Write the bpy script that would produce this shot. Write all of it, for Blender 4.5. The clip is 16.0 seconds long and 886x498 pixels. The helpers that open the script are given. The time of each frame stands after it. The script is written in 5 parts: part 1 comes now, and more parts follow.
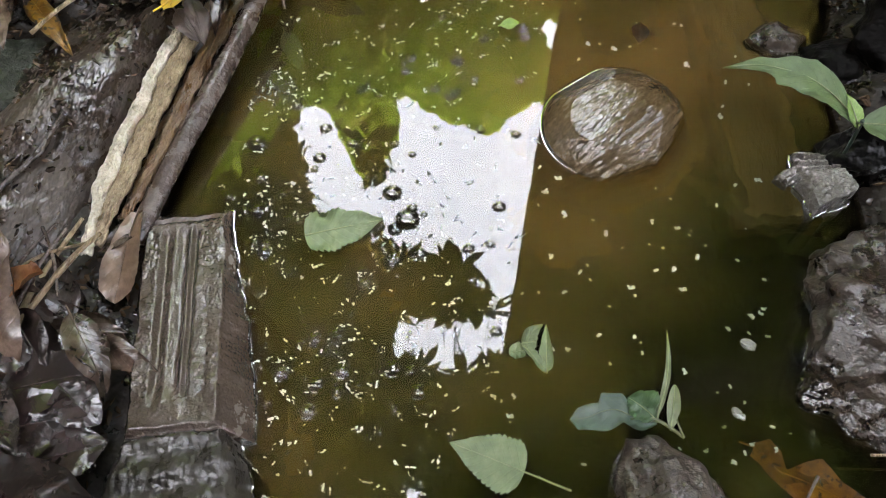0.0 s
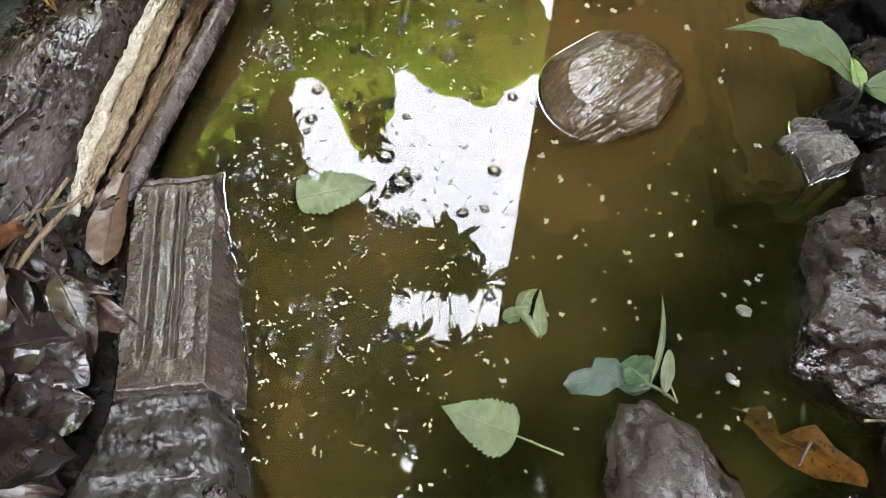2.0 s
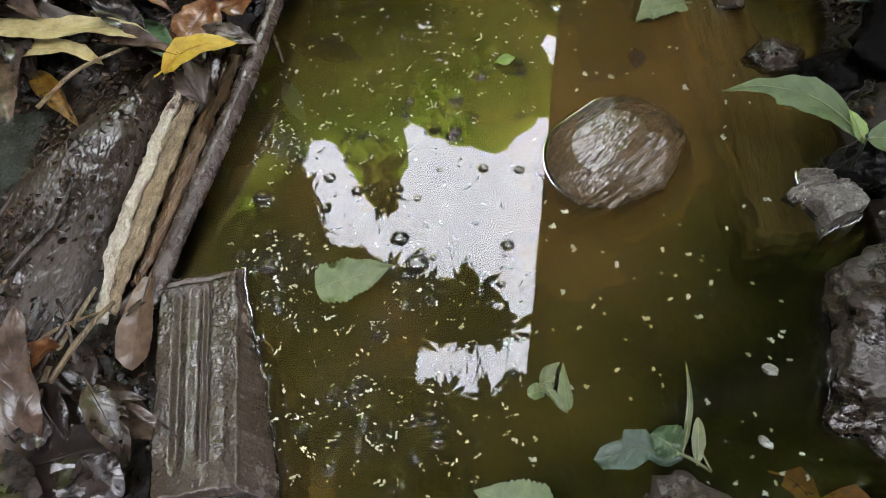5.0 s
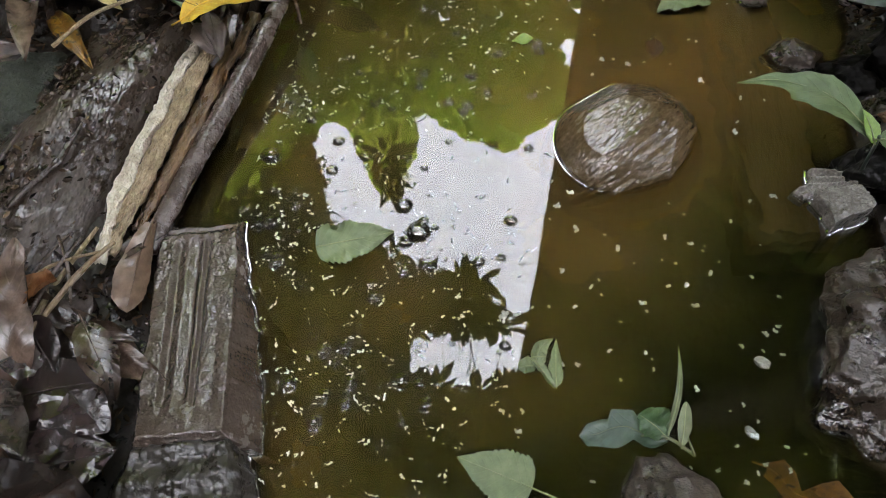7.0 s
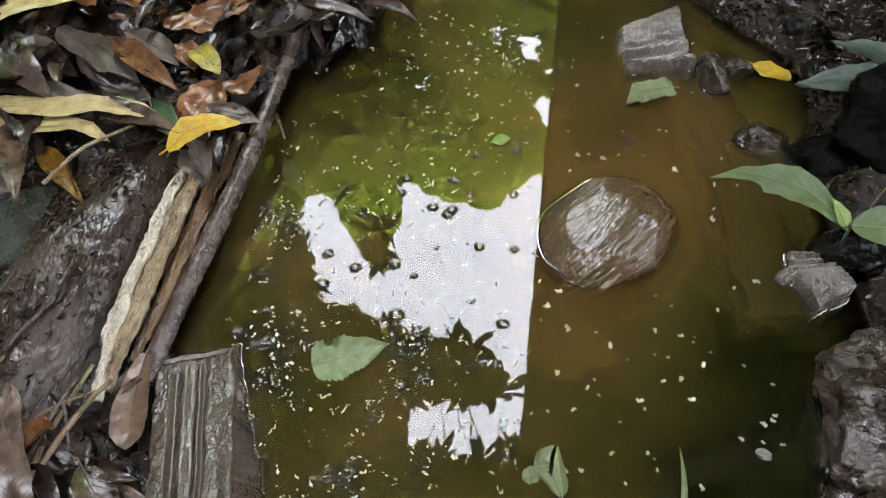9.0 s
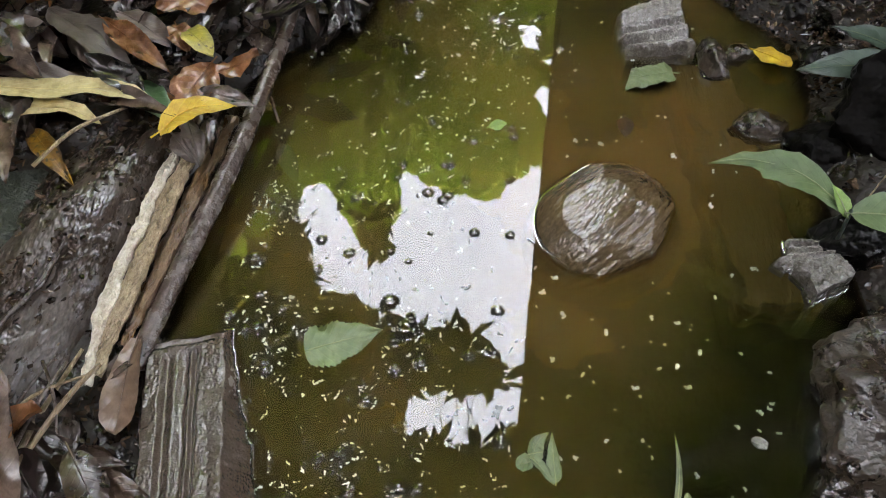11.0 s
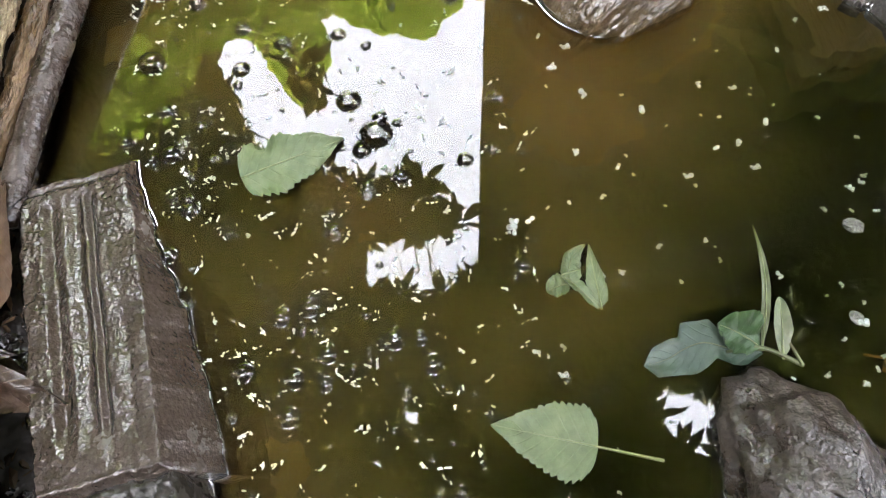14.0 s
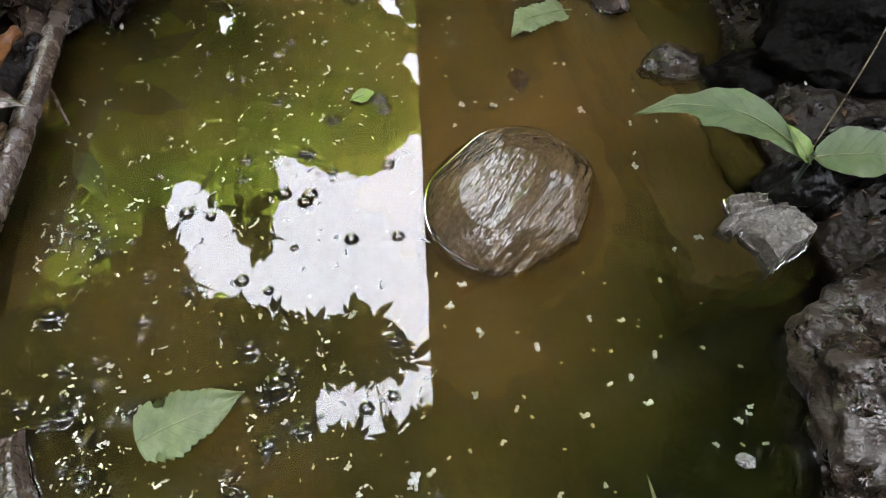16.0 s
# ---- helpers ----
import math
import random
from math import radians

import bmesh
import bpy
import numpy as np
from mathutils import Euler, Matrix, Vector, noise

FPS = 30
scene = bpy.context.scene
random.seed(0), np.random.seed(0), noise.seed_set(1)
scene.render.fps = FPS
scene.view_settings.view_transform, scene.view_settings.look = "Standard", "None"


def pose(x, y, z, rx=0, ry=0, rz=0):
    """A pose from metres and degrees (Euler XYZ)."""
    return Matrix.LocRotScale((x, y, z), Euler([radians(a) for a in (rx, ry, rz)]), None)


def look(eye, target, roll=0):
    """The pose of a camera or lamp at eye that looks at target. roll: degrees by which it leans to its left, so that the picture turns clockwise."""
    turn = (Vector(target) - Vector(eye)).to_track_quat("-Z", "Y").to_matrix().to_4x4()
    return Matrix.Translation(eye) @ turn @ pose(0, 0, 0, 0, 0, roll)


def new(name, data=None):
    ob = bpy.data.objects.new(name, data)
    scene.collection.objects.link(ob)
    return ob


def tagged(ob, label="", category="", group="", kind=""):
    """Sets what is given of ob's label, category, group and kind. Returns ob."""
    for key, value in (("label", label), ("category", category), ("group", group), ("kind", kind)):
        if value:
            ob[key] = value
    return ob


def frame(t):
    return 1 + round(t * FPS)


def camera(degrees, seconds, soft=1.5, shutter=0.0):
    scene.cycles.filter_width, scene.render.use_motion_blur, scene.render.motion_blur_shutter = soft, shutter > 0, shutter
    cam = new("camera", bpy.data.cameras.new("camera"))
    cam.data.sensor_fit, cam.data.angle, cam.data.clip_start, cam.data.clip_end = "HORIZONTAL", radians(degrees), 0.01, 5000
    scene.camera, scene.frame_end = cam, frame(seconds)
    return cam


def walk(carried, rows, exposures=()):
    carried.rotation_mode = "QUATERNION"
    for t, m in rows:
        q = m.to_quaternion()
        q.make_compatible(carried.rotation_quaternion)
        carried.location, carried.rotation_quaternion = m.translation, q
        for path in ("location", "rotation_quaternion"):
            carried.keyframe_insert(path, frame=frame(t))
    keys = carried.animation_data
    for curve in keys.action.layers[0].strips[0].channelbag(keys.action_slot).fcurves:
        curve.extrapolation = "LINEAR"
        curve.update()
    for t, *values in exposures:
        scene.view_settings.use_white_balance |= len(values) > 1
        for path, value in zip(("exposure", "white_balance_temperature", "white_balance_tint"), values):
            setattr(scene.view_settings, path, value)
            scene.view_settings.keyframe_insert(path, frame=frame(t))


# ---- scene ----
cam = camera(66.0, 16.0, soft=1.0)
PATH = [
    (0, (0.1887, 0.2163, 0.6745), (0.0553, 1.1810, -1.0720), -2.20),
    (0.5, (0.1934, 0.2064, 0.6783), (0.0539, 1.1723, -1.0677), -2.81),
    (1, (0.2114, 0.2084, 0.6643), (0.1022, 1.1408, -1.1019), -3.66),
    (1.5, (0.2014, 0.2043, 0.6457), (0.1262, 1.0692, -1.1568), 0.87),
    (2, (0.1913, 0.2116, 0.6590), (0.0766, 1.1126, -1.1239), -1.23),
    (2.5, (0.1895, 0.2095, 0.6627), (0.0755, 1.1258, -1.1122), -0.83),
    (3, (0.1861, 0.2145, 0.6662), (0.0778, 1.1554, -1.0950), -0.89),
    (3.5, (0.1921, 0.2027, 0.6760), (0.0441, 1.1957, -1.0533), -3.00),
    (4, (0.1993, 0.2396, 0.6817), (0.0512, 1.2506, -1.0385), -6.43),
    (6.5, (0.187, 0.231, 0.687), (-0.024, 1.249, -1.022), -8.9),
    (7, (0.197, 0.214, 0.671), (0.008, 1.216, -1.05), -4.0),
    (7.5, (0.198, 0.229, 0.693), (-0.032, 1.263, -1.003), -7.1),
    (8, (0.194, 0.257, 0.699), (0.026, 1.405, -0.931), -4.6),
    (8.5, (0.192, 0.256, 0.713), (0.026, 1.406, -0.915), -6.0),
    (11, (0.197, 0.257, 0.701), (0.034, 1.383, -0.943), -5.7),
    (11.5, (0.197, 0.258, 0.675), (0.08, 1.366, -0.986), -3.1),
    (12, (0.188, 0.273, 0.629), (0.154, 1.312, -1.08), -1.6),
    (12.5, (0.166, 0.291, 0.569), (0.129, 1.239, -1.192), -4.7),
    (13, (0.154, 0.307, 0.547), (0.076, 1.195, -1.244), -8.7),
    (13.5, (0.145, 0.31, 0.521), (0.103, 1.137, -1.3), -6.4),
    (14, (0.146, 0.311, 0.504), (0.13, 1.055, -1.352), -5.7),
    (14.5, (0.148, 0.343, 0.513), (0.259, 1.164, -1.307), 0.7),
    (15, (0.177, 0.389, 0.538), (0.31, 1.303, -1.236), -0.0),
    (15.5, (0.196, 0.392, 0.55), (0.346, 1.399, -1.171), -0.3),
    (16, (0.204, 0.396, 0.558), (0.351, 1.441, -1.141), -0.2),
]
walk(cam, [(t, look(eye, target, roll)) for t, eye, target, roll in PATH],
     [(t, 4.18 + e, 7020, 16) for t, e in ((0, 0.36), (1.5, 0.50), (2, 0.58), (2.5, 0.55), (4, 0.12), (7, 0.0), (8.5, 0.22), (11, 0.18), (12, 0.12), (13, 0.32), (14, 0.56), (15, 0.60), (16, 0.30))])

# ---- light ----
world = bpy.data.worlds.new("sky")
scene.world = world
world.use_nodes = True
wn, wl = world.node_tree.nodes, world.node_tree.links
wn.clear()
sky = wn.new("ShaderNodeTexSky")
sky.sky_type, sky.sun_disc = "NISHITA", False
sky.sun_elevation, sky.sun_rotation = radians(42), radians(212)
sky.dust_density, sky.air_density = 4.0, 1.0
haze = wn.new("ShaderNodeHueSaturation")
haze.inputs["Saturation"].default_value = 0.20
back = wn.new("ShaderNodeBackground")
back.inputs["Strength"].default_value = 0.15
out = wn.new("ShaderNodeOutputWorld")
wl.new(sky.outputs[0], haze.inputs["Color"])
cloud = wn.new("ShaderNodeMix")
cloud.data_type = "RGBA"
cloud.inputs[0].default_value = 0.8
cloud.inputs[7].default_value = (3.85, 4.35, 5.1, 1)
wl.new(haze.outputs[0], cloud.inputs[6])
wl.new(cloud.outputs[2], back.inputs["Color"])
wl.new(back.outputs[0], out.inputs["Surface"])

sun = new("sun", bpy.data.lights.new("sun", "SUN"))
sun.data.energy, sun.data.angle, sun.data.color = 5.0, radians(16), (1.0, 0.96, 0.88)
sun.matrix_world = look((-3.94, -6.30, 6.69), (0.0, 0.0, 0.0))


# ---- materials ----
def nodes_of(name):
    m = bpy.data.materials.new(name)
    m.use_nodes = True
    return m, m.node_tree.nodes, m.node_tree.links, m.node_tree.nodes["Principled BSDF"]


def ramp(n, stops):
    r = n.new("ShaderNodeValToRGB")
    e = r.color_ramp.elements
    while len(e) < len(stops):
        e.new(0.5)
    for el, (p, c) in zip(e, stops):
        el.position, el.color = p, (*c, 1)
    return r


def noise_tex(n, l, coord, scale, detail=6.0, rough=0.6, stretch=None):
    t = n.new("ShaderNodeTexNoise")
    t.inputs["Scale"].default_value, t.inputs["Detail"].default_value = scale, detail
    t.inputs["Roughness"].default_value = rough
    if stretch:
        mp = n.new("ShaderNodeMapping")
        mp.inputs["Scale"].default_value = stretch
        l.new(coord, mp.inputs["Vector"])
        coord = mp.outputs[0]
    l.new(coord, t.inputs["Vector"])
    return t


def surface(name, stops, scale=30.0, fine=220.0, rough=(0.25, 0.6), stretch=None,
            spec=0.5, coat=0.0, vary=0.0, fleck=None, grit=(200.0, 0.0012), lumps=(45.0, 0.004)):
    """A mottled, bumpy, more or less wet surface. stops: colours from the dark to the light of the mottling."""
    m, n, l, p = nodes_of(name)
    c = n.new("ShaderNodeTexCoord").outputs["Object"]
    big = noise_tex(n, l, c, scale, 8.0, 0.65, stretch)
    small = noise_tex(n, l, c, fine, 4.0, 0.7, stretch)
    mix = n.new("ShaderNodeMath")
    mix.operation = "MULTIPLY_ADD"
    mix.inputs[1].default_value = 0.45
    l.new(small.outputs["Fac"], mix.inputs[0])
    scale_big = n.new("ShaderNodeMath")
    scale_big.operation = "MULTIPLY"
    scale_big.inputs[1].default_value = 0.6
    l.new(big.outputs["Fac"], scale_big.inputs[0])
    l.new(scale_big.outputs[0], mix.inputs[2])
    r = ramp(n, [(0.32 + 0.4 * i / max(1, len(stops) - 1), s) for i, s in enumerate(stops)])
    p.inputs["IOR"].default_value = 1.7
    l.new(mix.outputs[0], r.inputs["Fac"])
    colour = r.outputs["Color"]
    if fleck:
        v = n.new("ShaderNodeTexVoronoi")
        v.inputs["Scale"].default_value = fleck[1]
        l.new(c, v.inputs["Vector"])
        fr = ramp(n, [(0.0, (1, 1, 1)), (fleck[2], (0, 0, 0))])
        l.new(v.outputs["Distance"], fr.inputs["Fac"])
        mx = n.new("ShaderNodeMix")
        mx.data_type = "RGBA"
        l.new(fr.outputs["Color"], mx.inputs[0])
        l.new(colour, mx.inputs[6])
        mx.inputs[7].default_value = (*fleck[0], 1)
        colour = mx.outputs[2]
    if vary:
        info = n.new("ShaderNodeObjectInfo")
        hs = n.new("ShaderNodeHueSaturation")
        rng = n.new("ShaderNodeMapRange")
        rng.inputs[3].default_value, rng.inputs[4].default_value = 1 - vary, 1 + vary
        l.new(info.outputs["Random"], rng.inputs[0])
        l.new(rng.outputs[0], hs.inputs["Value"])
        l.new(colour, hs.inputs["Color"])
        colour = hs.outputs[0]
    l.new(colour, p.inputs["Base Color"])
    rr = n.new("ShaderNodeMapRange")
    rr.inputs[1].default_value, rr.inputs[2].default_value = 0.3, 0.7
    rr.inputs[3].default_value, rr.inputs[4].default_value = rough
    l.new(big.outputs["Fac"], rr.inputs[0])
    l.new(rr.outputs[0], p.inputs["Roughness"])
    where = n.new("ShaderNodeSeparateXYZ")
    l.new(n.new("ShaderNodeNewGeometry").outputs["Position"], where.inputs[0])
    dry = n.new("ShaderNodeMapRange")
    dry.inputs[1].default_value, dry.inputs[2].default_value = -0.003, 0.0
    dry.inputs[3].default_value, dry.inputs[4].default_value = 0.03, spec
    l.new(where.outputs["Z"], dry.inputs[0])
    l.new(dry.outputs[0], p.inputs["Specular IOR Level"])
    p.inputs["Coat Weight"].default_value = coat
    p.inputs["Coat Roughness"].default_value = 0.12
    coarse = noise_tex(n, l, c, lumps[0], 2.0, 0.5, stretch)
    grain = noise_tex(n, l, c, grit[0], 1.0, 0.5, stretch)
    first = n.new("ShaderNodeBump")
    first.inputs["Strength"].default_value, first.inputs["Distance"].default_value = 1.0, lumps[1]
    l.new(coarse.outputs["Fac"], first.inputs["Height"])
    b = n.new("ShaderNodeBump")
    b.inputs["Strength"].default_value, b.inputs["Distance"].default_value = 1.0, grit[1]
    l.new(grain.outputs["Fac"], b.inputs["Height"])
    l.new(first.outputs[0], b.inputs["Normal"])
    l.new(b.outputs[0], p.inputs["Normal"])
    l.new(b.outputs[0], p.inputs["Coat Normal"])
    return m


def leaf_surface(name, stops, rough=0.4, veins=0.5, spots=None, glow=0.0, vary=0.15, ior=1.7):
    """A leaf blade: length along x, veins slanting off the midrib; uv is (along, across)."""
    m, n, l, p = nodes_of(name)
    tc = n.new("ShaderNodeTexCoord")
    c = tc.outputs["Object"]
    big = noise_tex(n, l, c, 45.0, 6.0, 0.65)
    r = ramp(n, [(0.3 + 0.4 * i / max(1, len(stops) - 1), s) for i, s in enumerate(stops)])
    l.new(big.outputs["Fac"], r.inputs["Fac"])
    colour = r.outputs["Color"]
    sep = n.new("ShaderNodeSeparateXYZ")
    l.new(tc.outputs["UV"], sep.inputs[0])
    ab = n.new("ShaderNodeMath")
    ab.operation = "ABSOLUTE"
    l.new(sep.outputs["Y"], ab.inputs[0])
    slant = n.new("ShaderNodeMath")
    slant.operation = "MULTIPLY_ADD"
    slant.inputs[1].default_value = -0.22
    l.new(ab.outputs[0], slant.inputs[0])
    l.new(sep.outputs["X"], slant.inputs[2])
    wave = n.new("ShaderNodeMath")
    wave.operation = "MULTIPLY"
    wave.inputs[1].default_value = 2 * math.pi * 9
    l.new(slant.outputs[0], wave.inputs[0])
    sn = n.new("ShaderNodeMath")
    sn.operation = "SINE"
    l.new(wave.outputs[0], sn.inputs[0])
    vr = ramp(n, [(0.80, (0, 0, 0)), (1.0, (1, 1, 1))])
    l.new(sn.outputs[0], vr.inputs["Fac"])
    mx = n.new("ShaderNodeMix")
    mx.data_type = "RGBA"
    vf = n.new("ShaderNodeMath")
    vf.operation = "MULTIPLY"
    vf.inputs[1].default_value = 0.35 * veins
    l.new(vr.outputs["Color"], vf.inputs[0])
    l.new(vf.outputs[0], mx.inputs[0])
    l.new(colour, mx.inputs[6])
    mx.inputs[7].default_value = (*[min(0.9, x * 1.7 + 0.02) for x in stops[-1]], 1)
    colour = mx.outputs[2]
    if spots:
        sp = noise_tex(n, l, c, 130.0, 3.0, 0.6)
        sr = ramp(n, [(spots[1], (0, 0, 0)), (spots[1] + 0.06, (1, 1, 1))])
        l.new(sp.outputs["Fac"], sr.inputs["Fac"])
        m2 = n.new("ShaderNodeMix")
        m2.data_type = "RGBA"
        l.new(sr.outputs["Color"], m2.inputs[0])
        l.new(colour, m2.inputs[6])
        m2.inputs[7].default_value = (*spots[0], 1)
        colour = m2.outputs[2]
    info = n.new("ShaderNodeObjectInfo")
    rng = n.new("ShaderNodeMapRange")
    rng.inputs[3].default_value, rng.inputs[4].default_value = 1 - vary, 1 + vary
    l.new(info.outputs["Random"], rng.inputs[0])
    hs = n.new("ShaderNodeHueSaturation")
    l.new(rng.outputs[0], hs.inputs["Value"])
    l.new(colour, hs.inputs["Color"])
    l.new(hs.outputs[0], p.inputs["Base Color"])
    p.inputs["Roughness"].default_value = rough
    p.inputs["IOR"].default_value = ior
    add = n.new("ShaderNodeMath")
    add.operation = "MULTIPLY_ADD"
    add.inputs[1].default_value = min(0.5, 0.08 + veins)
    l.new(vr.outputs["Color"], add.inputs[0])
    l.new(big.outputs["Fac"], add.inputs[2])
    b = n.new("ShaderNodeBump")
    b.inputs["Strength"].default_value, b.inputs["Distance"].default_value = 0.5, 0.0015
    l.new(add.outputs[0], b.inputs["Height"])
    l.new(b.outputs[0], p.inputs["Normal"])
    if glow:
        tr = n.new("ShaderNodeBsdfTranslucent")
        l.new(hs.outputs[0], tr.inputs["Color"])
        ms = n.new("ShaderNodeMixShader")
        ms.inputs[0].default_value = glow
        l.new(p.outputs[0], ms.inputs[1])
        l.new(tr.outputs[0], ms.inputs[2])
        l.new(ms.outputs[0], n["Material Output"].inputs["Surface"])
    return m


def water_surface():
    m, n, l, p = nodes_of("pond_water")
    n.remove(p)
    c = n.new("ShaderNodeTexCoord").outputs["Object"]
    w = noise_tex(n, l, c, 14.0, 2.0, 0.4)
    b = n.new("ShaderNodeBump")
    b.inputs["Strength"].default_value, b.inputs["Distance"].default_value = 0.03, 0.003
    l.new(w.outputs["Fac"], b.inputs["Height"])
    gl = n.new("ShaderNodeBsdfGlossy")
    gl.inputs["Roughness"].default_value = 0.0
    l.new(b.outputs[0], gl.inputs["Normal"])
    tr = n.new("ShaderNodeBsdfTransparent")
    tr.inputs["Color"].default_value = (0.72, 0.70, 0.60, 1)
    fr = n.new("ShaderNodeFresnel")
    fr.inputs["IOR"].default_value = 1.72
    l.new(b.outputs[0], fr.inputs["Normal"])
    ms = n.new("ShaderNodeMixShader")
    l.new(fr.outputs[0], ms.inputs[0])
    l.new(tr.outputs[0], ms.inputs[1])
    l.new(gl.outputs[0], ms.inputs[2])
    l.new(ms.outputs[0], n["Material Output"].inputs["Surface"])
    return m


def scrap_surface():
    m, n, l, p = nodes_of("scraps")
    g = n.new("ShaderNodeNewGeometry")
    r = ramp(n, [(0.0, (0.0136, 0.0085, 0.0068)), (0.45, (0.0425, 0.0272, 0.017)), (0.85, (0.0765, 0.0476, 0.0289)), (0.97, (0.136, 0.085, 0.051)), (1.0, (0.255, 0.187, 0.111))])
    l.new(g.outputs["Random Per Island"], r.inputs["Fac"])
    l.new(r.outputs["Color"], p.inputs["Base Color"])
    p.inputs["Roughness"].default_value = 0.2
    return m


def silt_surface(name, thick):
    """A cloud of silt hanging in the water: partly see-through olive brown."""
    m, n, l, p = nodes_of(name)
    n.remove(p)
    c = n.new("ShaderNodeTexCoord").outputs["Object"]
    w = noise_tex(n, l, c, 5.0, 5.0, 0.55)
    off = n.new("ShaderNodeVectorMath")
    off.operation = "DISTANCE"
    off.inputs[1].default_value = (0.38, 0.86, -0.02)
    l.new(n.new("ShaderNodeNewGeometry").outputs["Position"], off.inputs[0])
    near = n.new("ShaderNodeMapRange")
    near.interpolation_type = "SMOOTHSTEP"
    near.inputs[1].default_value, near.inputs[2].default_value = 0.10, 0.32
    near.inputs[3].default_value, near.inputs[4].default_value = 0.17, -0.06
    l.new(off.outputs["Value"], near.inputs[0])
    # Colour lightens to the far left and darkens to the near right.
    diagonal = n.new("ShaderNodeVectorMath")
    diagonal.operation = "DOT_PRODUCT"
    diagonal.inputs[1].default_value = (1.0, -0.75, 0.0)
    l.new(n.new("ShaderNodeNewGeometry").outputs["Position"], diagonal.inputs[0])
    shift = n.new("ShaderNodeMapRange")
    shift.interpolation_type = "SMOOTHSTEP"
    shift.inputs[1].default_value, shift.inputs[2].default_value = -0.32, 0.20
    shift.inputs[3].default_value, shift.inputs[4].default_value = 0.11, -0.20
    l.new(diagonal.outputs["Value"], shift.inputs[0])
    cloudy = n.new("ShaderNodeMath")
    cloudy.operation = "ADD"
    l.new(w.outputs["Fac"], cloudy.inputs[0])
    l.new(shift.outputs[0], cloudy.inputs[1])
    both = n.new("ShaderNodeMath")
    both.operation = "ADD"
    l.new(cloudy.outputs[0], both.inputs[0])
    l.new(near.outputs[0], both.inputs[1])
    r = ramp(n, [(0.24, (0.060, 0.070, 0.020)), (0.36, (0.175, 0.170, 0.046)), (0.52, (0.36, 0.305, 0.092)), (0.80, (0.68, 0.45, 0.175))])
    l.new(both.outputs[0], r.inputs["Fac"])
    d = n.new("ShaderNodeBsdfDiffuse")
    l.new(r.outputs["Color"], d.inputs["Color"])
    tr = n.new("ShaderNodeBsdfTransparent")
    ms = n.new("ShaderNodeMixShader")
    ms.inputs[0].default_value = thick
    l.new(tr.outputs[0], ms.inputs[1])
    l.new(d.outputs[0], ms.inputs[2])
    l.new(ms.outputs[0], n["Material Output"].inputs["Surface"])
    return m


def bubble_surface(name, ior):
    m, n, l, p = nodes_of(name)
    n.remove(p)
    gl = n.new("ShaderNodeBsdfGlossy")
    gl.inputs["Roughness"].default_value = 0.02
    tr = n.new("ShaderNodeBsdfTransparent")
    tr.inputs["Color"].default_value = (0.86, 0.86, 0.82, 1)
    fr = n.new("ShaderNodeFresnel")
    fr.inputs["IOR"].default_value = ior
    ms = n.new("ShaderNodeMixShader")
    l.new(fr.outputs[0], ms.inputs[0])
    l.new(tr.outputs[0], ms.inputs[1])
    l.new(gl.outputs[0], ms.inputs[2])
    l.new(ms.outputs[0], n["Material Output"].inputs["Surface"])
    return m


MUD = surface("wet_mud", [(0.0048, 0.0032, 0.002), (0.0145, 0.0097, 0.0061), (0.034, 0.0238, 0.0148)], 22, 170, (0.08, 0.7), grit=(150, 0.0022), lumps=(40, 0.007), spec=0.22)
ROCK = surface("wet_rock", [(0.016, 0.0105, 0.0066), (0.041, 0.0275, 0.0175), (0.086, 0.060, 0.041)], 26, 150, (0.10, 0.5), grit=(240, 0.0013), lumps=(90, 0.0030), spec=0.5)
# Far darker than wet_rock: shade under overhangs is put into the colour.
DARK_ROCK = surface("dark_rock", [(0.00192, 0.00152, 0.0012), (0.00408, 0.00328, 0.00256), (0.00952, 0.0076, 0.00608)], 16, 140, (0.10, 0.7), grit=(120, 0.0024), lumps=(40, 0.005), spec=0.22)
# Darker copy of dark_rock: the shade on the right bank is in its colour.
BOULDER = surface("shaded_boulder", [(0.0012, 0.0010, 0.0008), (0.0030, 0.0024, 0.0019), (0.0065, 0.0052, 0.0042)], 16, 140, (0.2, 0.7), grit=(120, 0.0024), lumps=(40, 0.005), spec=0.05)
# Pale base, raised so that part of the wet sheen sits in the colour.
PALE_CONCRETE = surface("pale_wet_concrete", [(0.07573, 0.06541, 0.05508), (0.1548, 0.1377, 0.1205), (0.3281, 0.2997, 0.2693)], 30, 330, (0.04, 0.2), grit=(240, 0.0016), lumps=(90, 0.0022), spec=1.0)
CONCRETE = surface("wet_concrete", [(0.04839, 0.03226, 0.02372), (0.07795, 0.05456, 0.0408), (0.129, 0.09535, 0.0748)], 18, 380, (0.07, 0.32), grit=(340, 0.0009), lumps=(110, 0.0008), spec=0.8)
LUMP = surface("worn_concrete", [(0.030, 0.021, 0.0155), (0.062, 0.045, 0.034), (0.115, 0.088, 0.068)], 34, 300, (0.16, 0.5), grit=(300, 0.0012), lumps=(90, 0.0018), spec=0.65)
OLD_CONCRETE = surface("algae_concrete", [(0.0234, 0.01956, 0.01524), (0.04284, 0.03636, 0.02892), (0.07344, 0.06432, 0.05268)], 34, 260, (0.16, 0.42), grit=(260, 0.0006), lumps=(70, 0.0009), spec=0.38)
CREAM = surface("tan_inner_bark", [(0.07, 0.042, 0.020), (0.33, 0.235, 0.125), (0.60, 0.49, 0.32)], 55, 300, (0.3, 0.65), (2.4, 1, 2.4), grit=(170, 0.003), lumps=(60, 0.006))
